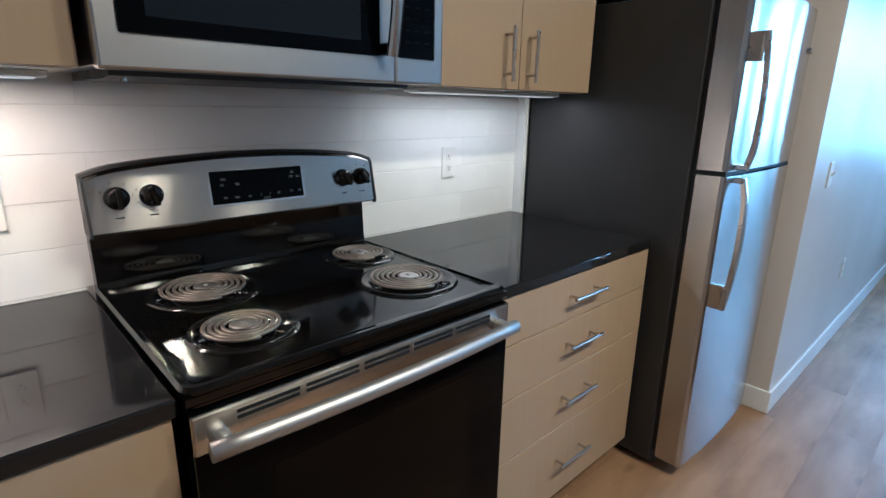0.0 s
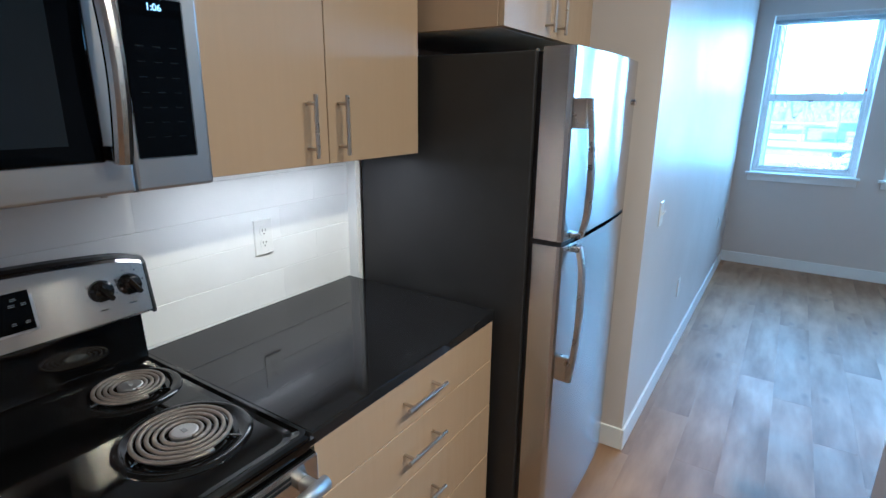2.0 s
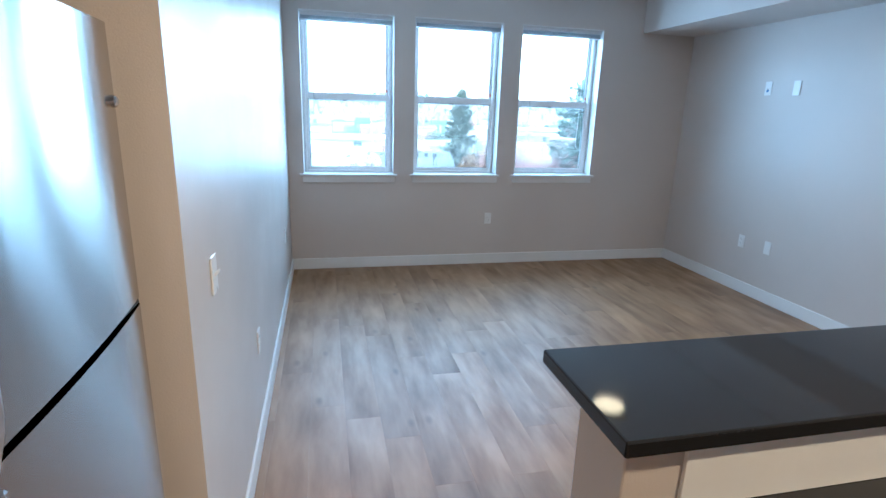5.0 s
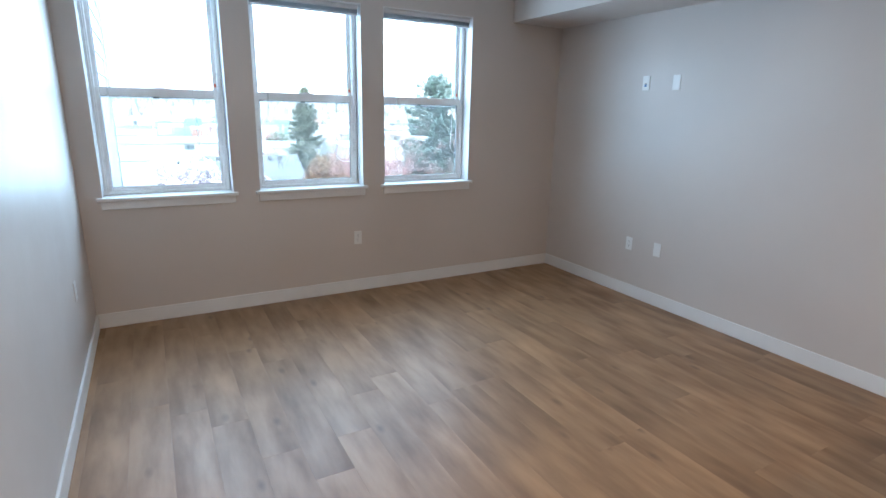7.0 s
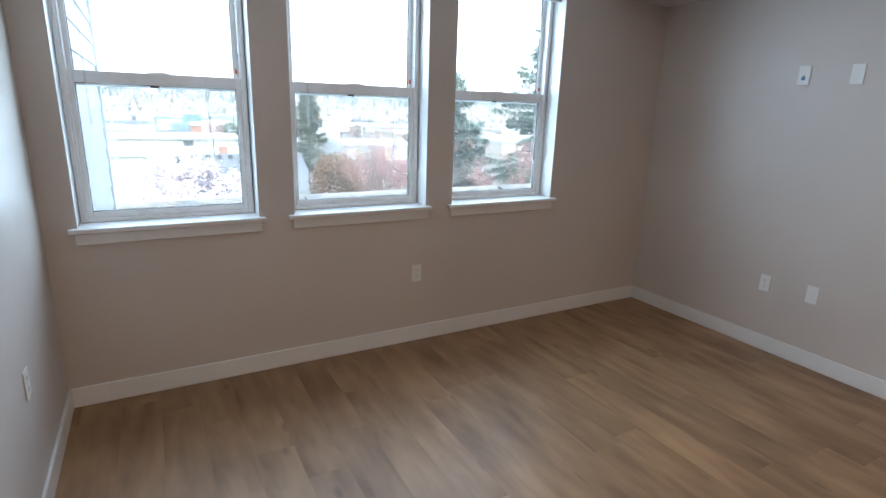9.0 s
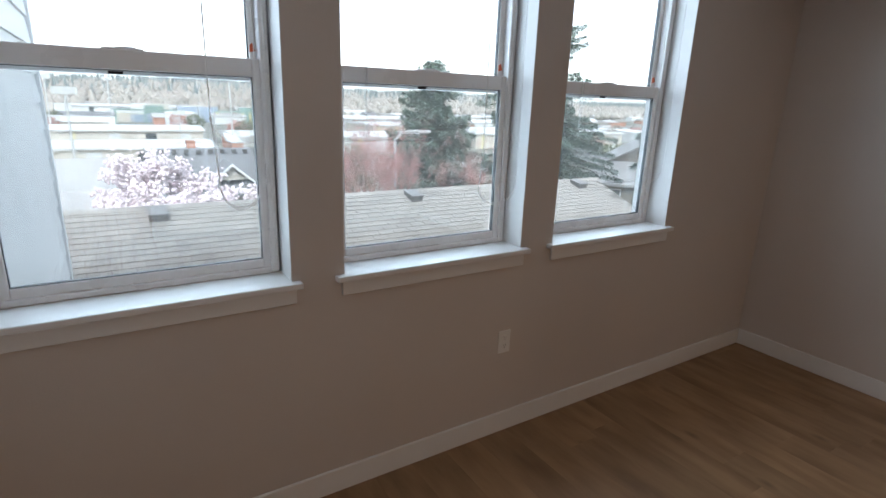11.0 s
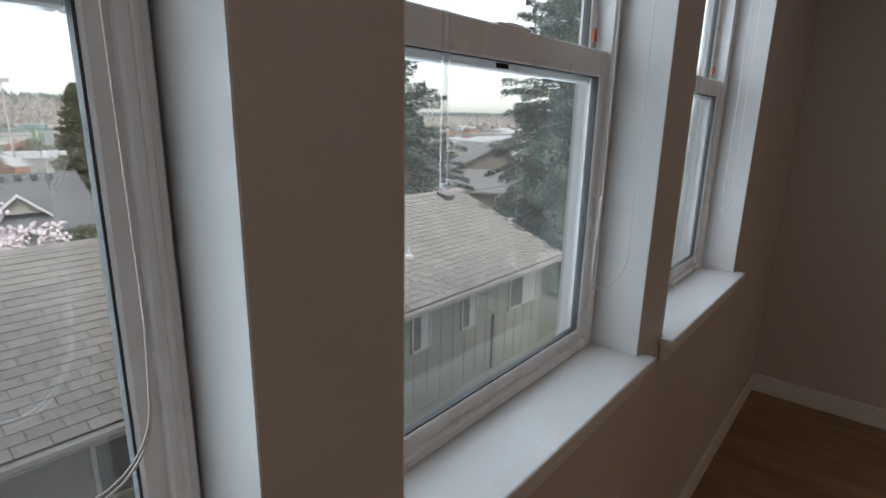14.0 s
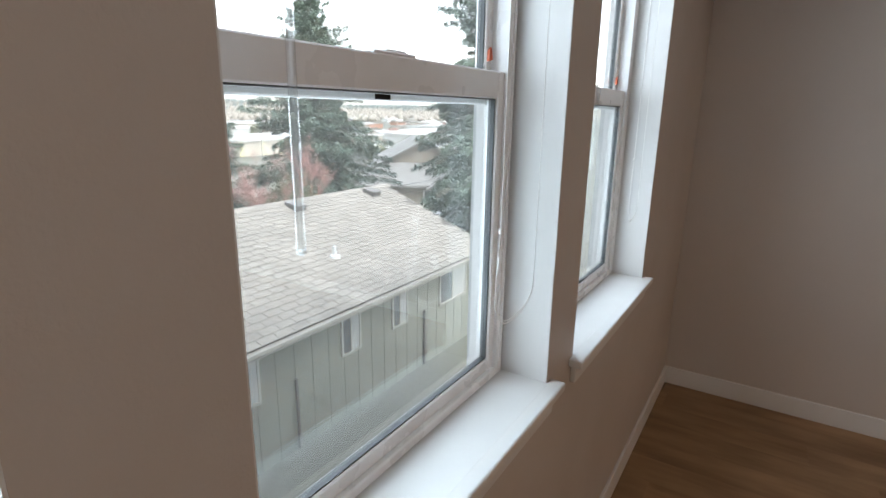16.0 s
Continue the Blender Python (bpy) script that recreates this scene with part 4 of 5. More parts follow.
CONCRETE = pbr("pale_concrete", (0.34, 0.345, 0.33), (0.29, 0.29, 0.28), 1.5, (0.8, 0.9), bump=0.003, bscale=40, wear=0.1)
BARK = pbr("bark", (0.12, 0.09, 0.07), (0.08, 0.06, 0.05), 8.0, (0.85, 0.95), bump=0.01, bscale=30, stretch=(1, 1, 0.3))
NEEDLE = pbr("fir_needles", (0.15, 0.205, 0.16), (0.11, 0.155, 0.122), 1.2, (0.6, 0.75), blotch=0.8, wear=0.2)
CEDARLEAF = pbr("cedar_foliage", (0.17, 0.175, 0.105), (0.125, 0.14, 0.085), 1.5, (0.6, 0.75), blotch=0.8, wear=0.2)
BLOSSOM = pbr("pale_pink_blossom", (0.86, 0.79, 0.80), (0.78, 0.64, 0.67), 3.0, (0.6, 0.7), blotch=2.0)
REDTWIG = pbr("reddish_twigs", (0.42, 0.235, 0.20), (0.32, 0.17, 0.145), 4.0, (0.7, 0.8), blotch=1.0)
REDBUD = pbr("reddish_buds", (0.46, 0.25, 0.235), (0.36, 0.20, 0.185), 4.0, (0.7, 0.8), blotch=1.0)
GREYTWIG = pbr("grey_twigs", (0.33, 0.30, 0.26), (0.24, 0.22, 0.19), 4.0, (0.7, 0.8))
ORANGELEAF = pbr("rust_brown_foliage", (0.30, 0.145, 0.07), (0.19, 0.12, 0.055), 1.2, (0.7, 0.8), blotch=0.9, wear=0.2)
SHRUBLEAF = pbr("shrub_leaves", (0.13, 0.16, 0.055), (0.09, 0.12, 0.045), 3.0, (0.5, 0.65))
# distance haze is mixed into these two colours: paler trees, bluer firs
FARTREE = pbr("hazed_distant_trees", (0.39, 0.34, 0.30), (0.30, 0.285, 0.245), 0.035, (0.8, 0.9), blotch=0.02, wear=0.2)
FARFIR = pbr("hazed_distant_firs", (0.15, 0.185, 0.185), (0.20, 0.23, 0.225), 0.035, (0.8, 0.9), blotch=0.02, wear=0.15)
ROOFGREY = pbr("grey_house_roof", (0.20, 0.20, 0.205), (0.16, 0.16, 0.165), 3.0, (0.8, 0.9), bump=0.01, bscale=12, wear=0.1)
ROOFPALE = pbr("pale_house_roof", (0.42, 0.41, 0.40), (0.36, 0.35, 0.34), 3.0, (0.8, 0.9), bump=0.01, bscale=12, wear=0.1)
WHITEROOF = pbr("white_flat_roof", (0.58, 0.58, 0.57), (0.48, 0.48, 0.47), 0.4, (0.7, 0.8), wear=0.1)
TANWALL = pbr("tan_metal_wall", (0.50, 0.46, 0.40), (0.44, 0.40, 0.35), 0.6, (0.6, 0.7), wear=0.1)
HOUSEROOF = pbr("weathered_grey_roof", (0.27, 0.265, 0.26), (0.22, 0.215, 0.21), 3.0, (0.8, 0.9), bump=0.01, bscale=12, wear=0.1)
BROWNWALL = pbr("brown_siding", (0.20, 0.175, 0.145), (0.165, 0.145, 0.12), 3.0, (0.7, 0.8), wear=0.1)
BRICKRED = pbr("rust_red_metal", (0.40, 0.21, 0.15), (0.34, 0.18, 0.13), 0.8, (0.6, 0.7))
GREENBOX = pbr("green_painted_steel", (0.20, 0.29, 0.25), (0.16, 0.24, 0.21), 0.8, (0.5, 0.6), rand=0.2)
BLUEBOX = pbr("blue_painted_steel", (0.26, 0.31, 0.38), (0.22, 0.27, 0.33), 0.8, (0.5, 0.6), rand=0.2)
YELLOW = pbr("yellow_painted_steel", (0.58, 0.53, 0.32), None, 0.8, (0.5, 0.6))
GALV = pbr("galvanised_pole", (0.48, 0.48, 0.47), None, 3.0, (0.5, 0.6), metal=0.3)

# ---- ground ----
def gz(y):
    if y < 19:
        return -4.3
    u = min(1.0, (y - 19) / 45)
    return -4.3 - 3.9 * (u * u * (3 - 2 * u))


gx = [-3000, -800, -300, -120, -60, -30, -12, 0, 12, 30, 60, 120, 300, 800, 3000]
gy = [-3000, -200, -20, 6, 12, 19, 22, 26, 30, 35, 40, 46, 52, 58, 64, 80, 150, 400, 900, 2500]
verts = [(x, y, gz(y)) for y in gy for x in gx]
faces = [(j * 15 + i, j * 15 + i + 1, (j + 1) * 15 + i + 1, (j + 1) * 15 + i) for j in range(len(gy) - 1) for i in range(14)]
structure(mesh_of("ground", verts, faces, GROUND), "ground of grass and paving that falls away to a valley", "ground")
structure(part("pavement", box(-14, 24, 8.6, 11.3, -4.40, -4.27), CONCRETE), "pale concrete drive between the buildings", "pavement")
structure(part("pavement", box(-30, 45, 19.6, 20.9, -4.45, -4.25), CONCRETE), "pale concrete path behind the house", "pavement")

# own building's projecting wing with lap siding
wing = thing("building_wing", (0.6, 7.8, -4.3), "projecting white lap-sided wing of the building", "building wing")
part("core", box(-2.0, 1.030, 6.43, 9.2, -4.3, 5.2), WHITESIDE, wing)
for k in range(52):
    z = -4.28 + k * 0.18
    part("siding_board", prism([(1.031, z), (1.052, z), (1.036, z + 0.185), (1.031, z + 0.185)], 6.43, 9.2, "y"), WHITESIDE, wing)
part("corner_board", box(1.031, 1.062, 9.10, 9.215, -4.3, 5.2), WHITESIDE, wing)
structure(part("facade", wall_with_holes(-2.0, 9.0, -4.3, 5.2, 6.428, 6.46, [(a - 0.004, b + 0.004, SILL - 0.055, HEAD + 0.04) for a, b in HOLES]), WHITESIDE), "white sided outer face of the building", "facade")

# ---- neighbour's house ----
ER, ZR, EY, ZE, HX0, HX1 = 15.47, -0.50, 11.93, -1.835, -11.0, 13.80
SLEN = math.hypot(ER - EY, ZR - ZE)
sy, sz = (ER - EY) / SLEN, (ZR - ZE) / SLEN
hs_ = thing("neighbour_house", (3, 14, -4.3), "low house with a grey-brown shingle roof and olive siding", "house")
part("wall", box(HX0 + 0.4, HX1 - 0.35, 12.33, 18.6, -4.3, -1.85), SIDING, hs_, "olive-beige boarded wall")
part("gable", prism([(12.33, -1.85), (18.6, -1.85), (15.47, -0.62)], HX1 - 0.45, HX1 - 0.35, "x"), SIDING, hs_)
for k in range(60):
    x = HX0 + 0.55 + k * 0.405
    part("batten", box(x, x + 0.04, 12.320, 12.33, -4.3, -1.86), SIDING, hs_)
rf = part("roof", prism([(EY, ZE - 0.03), (ER, ZR - 0.03), (2 * ER - EY, ZE - 0.03), (2 * ER - EY, ZE - 0.12), (ER, ZR - 0.12), (EY, ZE - 0.12)], HX0, HX1, "x"), UNDERLAY, hs_, "shingled gable roof")
part("back_slope", prism([(ER, ZR + 0.004), (2 * ER - EY, ZE + 0.004), (2 * ER - EY, ZE - 0.028), (ER, ZR - 0.028)], HX0, HX1, "x"), SHINGLE_REST, hs_)
part("gutter", prism([(EY - 0.115, ZE - 0.03), (EY - 0.005, ZE - 0.03), (EY - 0.005, ZE - 0.125), (EY - 0.075, ZE - 0.125), (EY - 0.108, ZE - 0.09)], HX0, HX1, "x"), GUTTER, hs_, "pale painted gutter")
part("fascia", box(HX0, HX1, EY - 0.004, EY + 0.02, ZE - 0.19, ZE - 0.05), GUTTER, hs_)
part("rake_board", prism([(EY, ZE - 0.01), (ER, ZR - 0.01), (2 * ER - EY, ZE - 0.01), (2 * ER - EY, ZE - 0.17), (ER, ZR - 0.17), (EY, ZE - 0.17)], HX1, HX1 + 0.03, "x"), GUTTER, hs_)
part("soffit", box(HX0, HX1, EY + 0.02, 12.34, ZE - 0.16, ZE - 0.14), GUTTER, hs_)


def house_window(x0, x1, z0, z1, split):
    w = part("window", box(x0, x1, 12.305, 12.34, z0, z1), HOUSEGLASS, hs_, "sliding window with pale frame")
    f = bmesh.new()
    for q in ((x0 - 0.03, x0 + 0.02, z0 - 0.03, z1 + 0.03), (x1 - 0.02, x1 + 0.03, z0 - 0.03, z1 + 0.03), (x0 + 0.02, x1 - 0.02, z0 - 0.03, z0 + 0.02), (x0 + 0.02, x1 - 0.02, z1 - 0.02, z1 + 0.03), (split - 0.02, split + 0.02, z0 + 0.02, z1 - 0.02)):
        add_box(f, q[0], q[1], 12.285, 12.345, q[2], q[3], 0.004)
    part("frame", f, GUTTER, w)
    part("curtain", box(split + 0.02, x1 - 0.02, 12.302, 12.304, z0 + 0.02, z1 - 0.02), pbr("pale_curtain", (0.34, 0.34, 0.33), None, 9, (0.3, 0.4)), w)


house_window(8.53, 9.02, -2.95, -2.18, 8.77)
house_window(10.08, 10.58, -2.93, -2.16, 10.33)
house_window(11.93, 13.15, -2.98, -2.17, 12.50)
house_window(3.15, 4.45, -3.00, -2.24, 3.80)
house_window(5.60, 6.60, -2.98, -2.20, 6.10)
for x in (7.35, 11.25):
    part("downpipe", tube([(x, 12.28, -4.25), (x, 12.28, -2.9)], 0.035, 6), VENTMETAL, hs_)
for x in (-0.7, 2.02, 4.63, 7.35, 10.08, 12.80):
    v = bmesh.new()
    yv = 15.17
    zv = ZR - (ER - yv) * 0.377
    add_prism(v, [(yv - 0.22, zv - 0.06), (yv + 0.16, zv + 0.05), (yv + 0.14, zv + 0.13), (yv - 0.24, zv + 0.055)], x - 0.15, x + 0.15, "x")
    rv = part("roof_vent", v, VENTMETAL, rf, "dark slant-back roof vent")
    part("vent_hood", prism([(yv - 0.27, zv + 0.060), (yv + 0.15, zv + 0.136), (yv + 0.15, zv + 0.150), (yv - 0.27, zv + 0.074)], x - 0.165, x + 0.165, "x"), VENTTOP, rv, "pale weathered hood")
zp = ZR - (ER - 13.27) * 0.377
part("flashing", lathe([(0.13, zp - 0.03), (0.11, zp + 0.03), (0.06, zp + 0.05)], (9.39, 13.27, 0), 16), LEAD, rf)
part("vent_pipe", lathe([(0.045, zp), (0.045, zp + 0.22)], (9.39, 13.27, 0), 12), LEAD, rf, "pale plumbing vent pipe")

# shingle tabs: courses up the front slope, nearest ones as pieces
tw, te = 0.335, 0.163


def tab_verts(x, c, w, lift):
    s0, s1 = c * te - 0.012, c * te + te + 0.02
    out = []
    for s, h in ((s0, lift + 0.016), (s1, lift - 0.001)):
        for xx in (x + 0.006, x + w - 0.006):
            for dh in (-0.009, 0.0):
                out.append((xx, EY + sy * s - sz * (h + dh), ZE + sz * s + sy * (h + dh) - 0.004))
    return out


TABF = [(0, 1, 3, 2), (4, 6, 7, 5), (0, 4, 5, 1), (2, 3, 7, 6), (1, 5, 7, 3), (0, 2, 6, 4)]
rng = random.Random(5)
tab_me = bpy.data.meshes.new("shingle")
base = tab_verts(0, 0, tw, 0)
o0 = Vector((0, EY, ZE))
tab_me.from_pydata([tuple(Vector(v) - o0) for v in base], [], TABF)
tab_me.materials.append(SHINGLE)
rest_v, rest_f, nearest = [], [], 0
NC = int(SLEN / te)
for c in range(NC):
    x = HX0 + (c % 2) * tw / 2 + rng.uniform(-0.03, 0.03)
    while x < HX1 - tw:
        lift = rng.uniform(0.0, 0.004)
        if c < 21 and 1.5 < x < 7.5 and nearest < 300:
            ob = new("shingle", tab_me)
            ob.parent = rf
            ob.location = Vector((x, EY + sy * c * te - sz * lift, ZE + sz * c * te + sy * lift)) - ORIGIN[rf.name]
            nearest += 1
        else:
            n0 = len(rest_v)
            rest_v += tab_verts(x, c, tw, lift)
            rest_f += [tuple(n0 + q for q in f) for f in TABF]
        x += tw
m2 = SHINGLE_REST.node_tree
isl = m2.nodes.new("ShaderNodeNewGeometry")
ir = m2.nodes.new("ShaderNodeMapRange")
ir.inputs["To Min"].default_value, ir.inputs["To Max"].default_value = 0.89, 1.11
m2.links.new(isl.outputs["Random Per Island"], ir.inputs["Value"])
im = m2.nodes.new("ShaderNodeMath")
im.operation = "MULTIPLY"
hsn = next(q for q in m2.nodes if q.bl_idname == "ShaderNodeHueSaturation")
old = hsn.inputs["Value"].links[0].from_socket
m2.links.new(old, im.inputs[0])
m2.links.new(ir.outputs[0], im.inputs[1])
m2.links.new(im.outputs[0], hsn.inputs["Value"])
tagged(mesh_of("shingle_field", rest_v, rest_f, SHINGLE_REST, rf, "grey-brown shingle tabs in courses"), kind="stuff")
rc = bmesh.new()
for k in range(83):
    x = HX0 + k * 0.3
    add_prism(rc, [(ER - 0.14, ZR - 0.035), (ER, ZR + 0.020), (ER + 0.14, ZR - 0.035), (ER + 0.14, ZR - 0.05), (ER, ZR + 0.004), (ER - 0.14, ZR - 0.05)], x, x + 0.305, "x")
part("ridge_cap", rc, SHINGLE_REST, rf, "line of ridge cap shingles")


# ---- trees ----
def leaf_quads(centres, size, rg_, flat=0.5, wide=0.30):
    """Small four-cornered sprays, turned at random."""
    v, f = [], []
    for c in centres:
        c = Vector(c)
        a = Vector((rg_.gauss(0, 1), rg_.gauss(0, 1), rg_.gauss(0, flat))).normalized()
        b = a.cross(Vector((rg_.gauss(0, 1), rg_.gauss(0, 1), rg_.gauss(0, 1)))).normalized()
        s = size * rg_.uniform(0.6, 1.35)
        n0 = len(v)
        v += [c - a * s, c + b * s * wide, c + a * s, c - b * s * wide]
        f.append((n0, n0 + 1, n0 + 2, n0 + 3))
    return v, f


def conifer(name, x, y, z0, h, r, mat, seed, label, leaf=0.12, boughs=150, sprays=150, start=0.06, droop=0.25, taper=0.85):
    """A trunk with single boughs at uneven heights; each bough carries side twigs hung with small sprays."""
    rg_ = random.Random(seed)
    t = thing(name, (x, y, z0), label, "tree")
    part("trunk", tube([(x, y, z0), (x + 0.05, y, z0 + h * 0.5), (x, y, z0 + h * 0.98)], 0.016 * h, 8, r2=0.01), BARK, t)
    v, f, limbs = [], [], bmesh.new()
    gap = [(rg_.uniform(0, math.tau), rg_.uniform(0.1, 0.9)) for _ in range(9)]
    for k in range(boughs):
        z = start + (0.985 - start) * (k + rg_.random()) / boughs
        a = k * 2.39996 + rg_.uniform(-0.5, 0.5)
        L = r * (1 - z) ** taper * rg_.uniform(0.60, 1.12) + 0.16
        if any(abs(z - gz_) < 0.035 and math.cos(a - ga) > 0.5 for ga, gz_ in gap):
            L *= 0.55
        rise = 0.55 * z - droop * (1 - z) * 1.6 + rg_.uniform(-0.16, 0.12)
        ca, sa = math.cos(a), math.sin(a)
        zz = z0 + h * z

        def at(u, side):
            lift = L * (rise * u - 0.28 * u * u * (1 - z) + 0.10 * max(0.0, u - 0.7))
            return Vector((x + L * u * ca - side * sa, y + L * u * sa + side * ca, zz + lift))

        if L > 0.4:
            add_tube(limbs, [at(0, 0), at(0.5, 0), at(0.97, 0)], 0.010 * L + 0.008, 3, r2=0.004)
        for _ in range(max(10, int(sprays * L / r))):
            u = rg_.random() ** 0.6
            half = 0.30 * L * (1.05 - u) * min(1.0, 0.25 + 2.2 * u) + 0.05
            side = rg_.uniform(-half, half)
            c = at(u, side)
            c.z += rg_.gauss(0, 0.045) - abs(rg_.gauss(0, 0.085)) - 0.35 * abs(side)
            # each spray points outward along its twig and hangs a little
            d = Vector((ca * 0.8 - sa * side / half, sa * 0.8 + ca * side / half, rg_.gauss(-0.30, 0.38)))
            d = (d + Vector((rg_.gauss(0, 0.4), rg_.gauss(0, 0.4), 0))).normalized()
            b = d.cross(Vector((rg_.gauss(0, 0.5), rg_.gauss(0, 0.5), 1))).normalized()
            q = leaf * rg_.uniform(0.55, 1.35)
            n0 = len(v)
            v += [c - d * q, c + b * q * 0.30, c + d * q, c - b * q * 0.30]
            f.append((n0, n0 + 1, n0 + 2, n0 + 3))
    part("limbs", limbs, BARK, t)
    mesh_of("crown", v, f, mat, t)
    return t


def bare_tree(name, x, y, z0, h, spread, mat, seed, label, depth=5, stems=1, twist=0.5, blossoms=None, bsize=0.06, bcount=0, kmin=2, kmax=3, thick=0.02, floor_z=-99, flower="pale pink blossoms"):
    rg_ = random.Random(seed)
    t = thing(name, (x, y, z0), label, "tree")
    bm, tips = bmesh.new(), []

    def grow(p, d, L, rr, n):
        mid = p + d * L * 0.5 + Vector((rg_.gauss(0, 1), rg_.gauss(0, 1), rg_.gauss(0, 1))) * L * 0.05
        q = p + d * L
        add_tube(bm, [p, mid, q], rr, 4 if n > 1 else 3, r2=rr * 0.6)
        if n <= 2:
            tips.append((p, q))
        if n == 0:
            return
        for _ in range(rg_.randint(kmin, kmax)):
            e = (d + Vector((rg_.gauss(0, 1), rg_.gauss(0, 1), rg_.gauss(0, 0.6))) * twist * spread).normalized()
            e = (e + Vector((0, 0, 0.18))).normalized()
            grow(q - d * L * rg_.uniform(0, 0.25), e, L * rg_.uniform(0.62, 0.86), rr * 0.6, n - 1)

    for k in range(stems):
        a = rg_.uniform(0, 6.3)
        lean = 0.0 if stems == 1 else 0.45 * spread
        d = Vector((math.cos(a) * lean, math.sin(a) * lean, 1)).normalized()
        grow(Vector((x + 0.1 * k * math.cos(a), y + 0.1 * k * math.sin(a), z0)), d, h * 0.30, h * thick, depth)
    part("branches", bm, mat, t)
    if blossoms:
        v, f = [], []
        for _ in range(bcount):
            p, q = rg_.choice(tips)
            c = p.lerp(q, rg_.random()) + Vector((rg_.gauss(0, 1), rg_.gauss(0, 1), rg_.gauss(0, 1))) * 0.07
            if c.z < floor_z:
                continue
            up = Vector((rg_.gauss(0, 0.5), rg_.gauss(0, 0.5), 1)).normalized()
            s1 = up.orthogonal().normalized()
            s2 = up.cross(s1)
            s = bsize * rg_.uniform(0.7, 1.35)
            n0 = len(v)
            for o in (s1, s2, -s1, -s2, up, -up):
                v.append(c + o * s * rg_.uniform(0.55, 1.1))
            f += [(n0 + q, n0 + (q + 1) % 4, n0 + 4) for q in range(4)] + [(n0 + (q + 1) % 4, n0 + q, n0 + 5) for q in range(4)]
        mesh_of("blossoms", v, f, blossoms, t, flower, smooth=True)
    return t


def bush(name, x, y, z0, rx, ry, h, mat, seed, label, n=2500, leaf=0.10):
    rg_ = random.Random(seed)
    t = thing(name, (x, y, z0), label, "bush")
    st, cs_ = bmesh.new(), []
    for k in range(9):
        a = rg_.uniform(0, 6.3)
        add_tube(st, [(x, y, z0), (x + 0.5 * rx * math.cos(a), y + 0.5 * ry * math.sin(a), z0 + h * 0.7)], 0.05, 4, r2=0.012)
    part("stems", st, BARK, t)
    lumps = [(rg_.uniform(0, math.tau), rg_.uniform(0.05, 1.35), rg_.uniform(0.10, 0.24)) for _ in range(60)]
    for _ in range(n):
        a, b, q = rg_.choice(lumps)
        rr = 0.86 * rg_.uniform(0.82, 1.0)
        d = Vector((rg_.gauss(0, 1), rg_.gauss(0, 1), rg_.gauss(0, 1))).normalized() * q
        cs_.append((x + (rr * math.cos(a) * math.cos(b) + d.x) * rx, y + (rr * math.sin(a) * math.cos(b) + d.y) * ry, max(z0 + 0.05, z0 + (rr * math.sin(b) + 0.6 * d.z) * h)))
    v, f = leaf_quads(cs_, leaf, rg_, 0.9)
    mesh_of("crown", v, f, mat, t)


bare_tree("magnolia_tree", 2.35, 18.3, gz(18.3), 5.2, 1.15, GREYTWIG, 21, "magnolia tree covered in pale pink blossoms", 5, 3, 0.62, BLOSSOM, 0.060, 14000, floor_z=-2.2)
conifer("fir_tree", 19.5, 24.1, gz(24), 11.4, 5.0, NEEDLE, 2, "tall dark green fir with drooping branches", 0.082, 360, 900, 0.05, 0.22, 0.82)
conifer("fir_tree", 19.6, 15.2, -4.3, 14.5, 4.2, NEEDLE, 3, "large dark green fir beside the neighbour's house", 0.080, 380, 860, 0.05, 0.26, 0.80)
conifer("fir_tree", 13.5, 24.6, gz(24), 7.7, 3.6, NEEDLE, 4, "dark green fir behind the shingle roof", 0.080, 260, 700, 0.05, 0.16, 0.75)
conifer("cedar_tree", 12.5, 45.0, gz(45), 3.2 - gz(45), 2.5, CEDARLEAF, 5, "upright olive-green cedar in the valley", 0.12, 360, 400, 0.03, -0.15, 0.80)
bare_tree("red_twig_tree", 7.95, 18.0, gz(18), 5.4, 0.60, REDTWIG, 7, "bare shrub tree with reddish pink twigs", 7, 7, 0.46, REDBUD, 0.022, 4000, kmin=2, kmax=2, thick=0.011, flower="small reddish buds")
bare_tree("red_twig_tree", 11.9, 17.4, gz(17), 5.0, 0.55, REDTWIG, 8, "small bare tree with reddish twigs", 7, 3, 0.46, REDBUD, 0.020, 1800, kmin=2, kmax=2, thick=0.011, flower="small reddish buds")
bare_tree("bare_tree", 20.5, 33.0, gz(33), 7.0, 0.9, GREYTWIG, 9, "pale grey bare tree in the valley", 6, 2, 0.5, kmin=2, kmax=3, thick=0.010)
bare_tree("bare_tree", 8.85, 33.5, gz(33), 6.2, 0.9, GREYTWIG, 10, "pale grey bare tree beside the grey house", 6, 2, 0.5, kmin=2, kmax=3, thick=0.010)
bush("rust_brown_shrub", 8.15, 24.6, gz(24), 1.65, 1.5, -0.1 / 0.95 - gz(24) / 0.95, ORANGELEAF, 12, "big rounded rust-brown shrub", 14000, 0.075)
bush("green_shrub", 10.9, 27.7, gz(27.7), 1.7, 1.5, 5.0, CEDARLEAF, 13, "dark green shrub behind the roof", 7000, 0.07)
bush("green_shrub", 6.2, 22.3, gz(22), 1.1, 0.9, 3.1, SHRUBLEAF, 14, "low round yellow-green shrub", 2500, 0.07)
bush("green_shrub", 0.35, 27.0, gz(27), 1.4, 1.0, 3.4, SHRUBLEAF, 15, "yellow-green hedge beside a pale roof", 2500, 0.09)
bush("green_shrub", 15.6, 21.5, gz(21), 1.9, 1.3, 3.9, CEDARLEAF, 16, "olive shrub between the firs", 7000, 0.075)
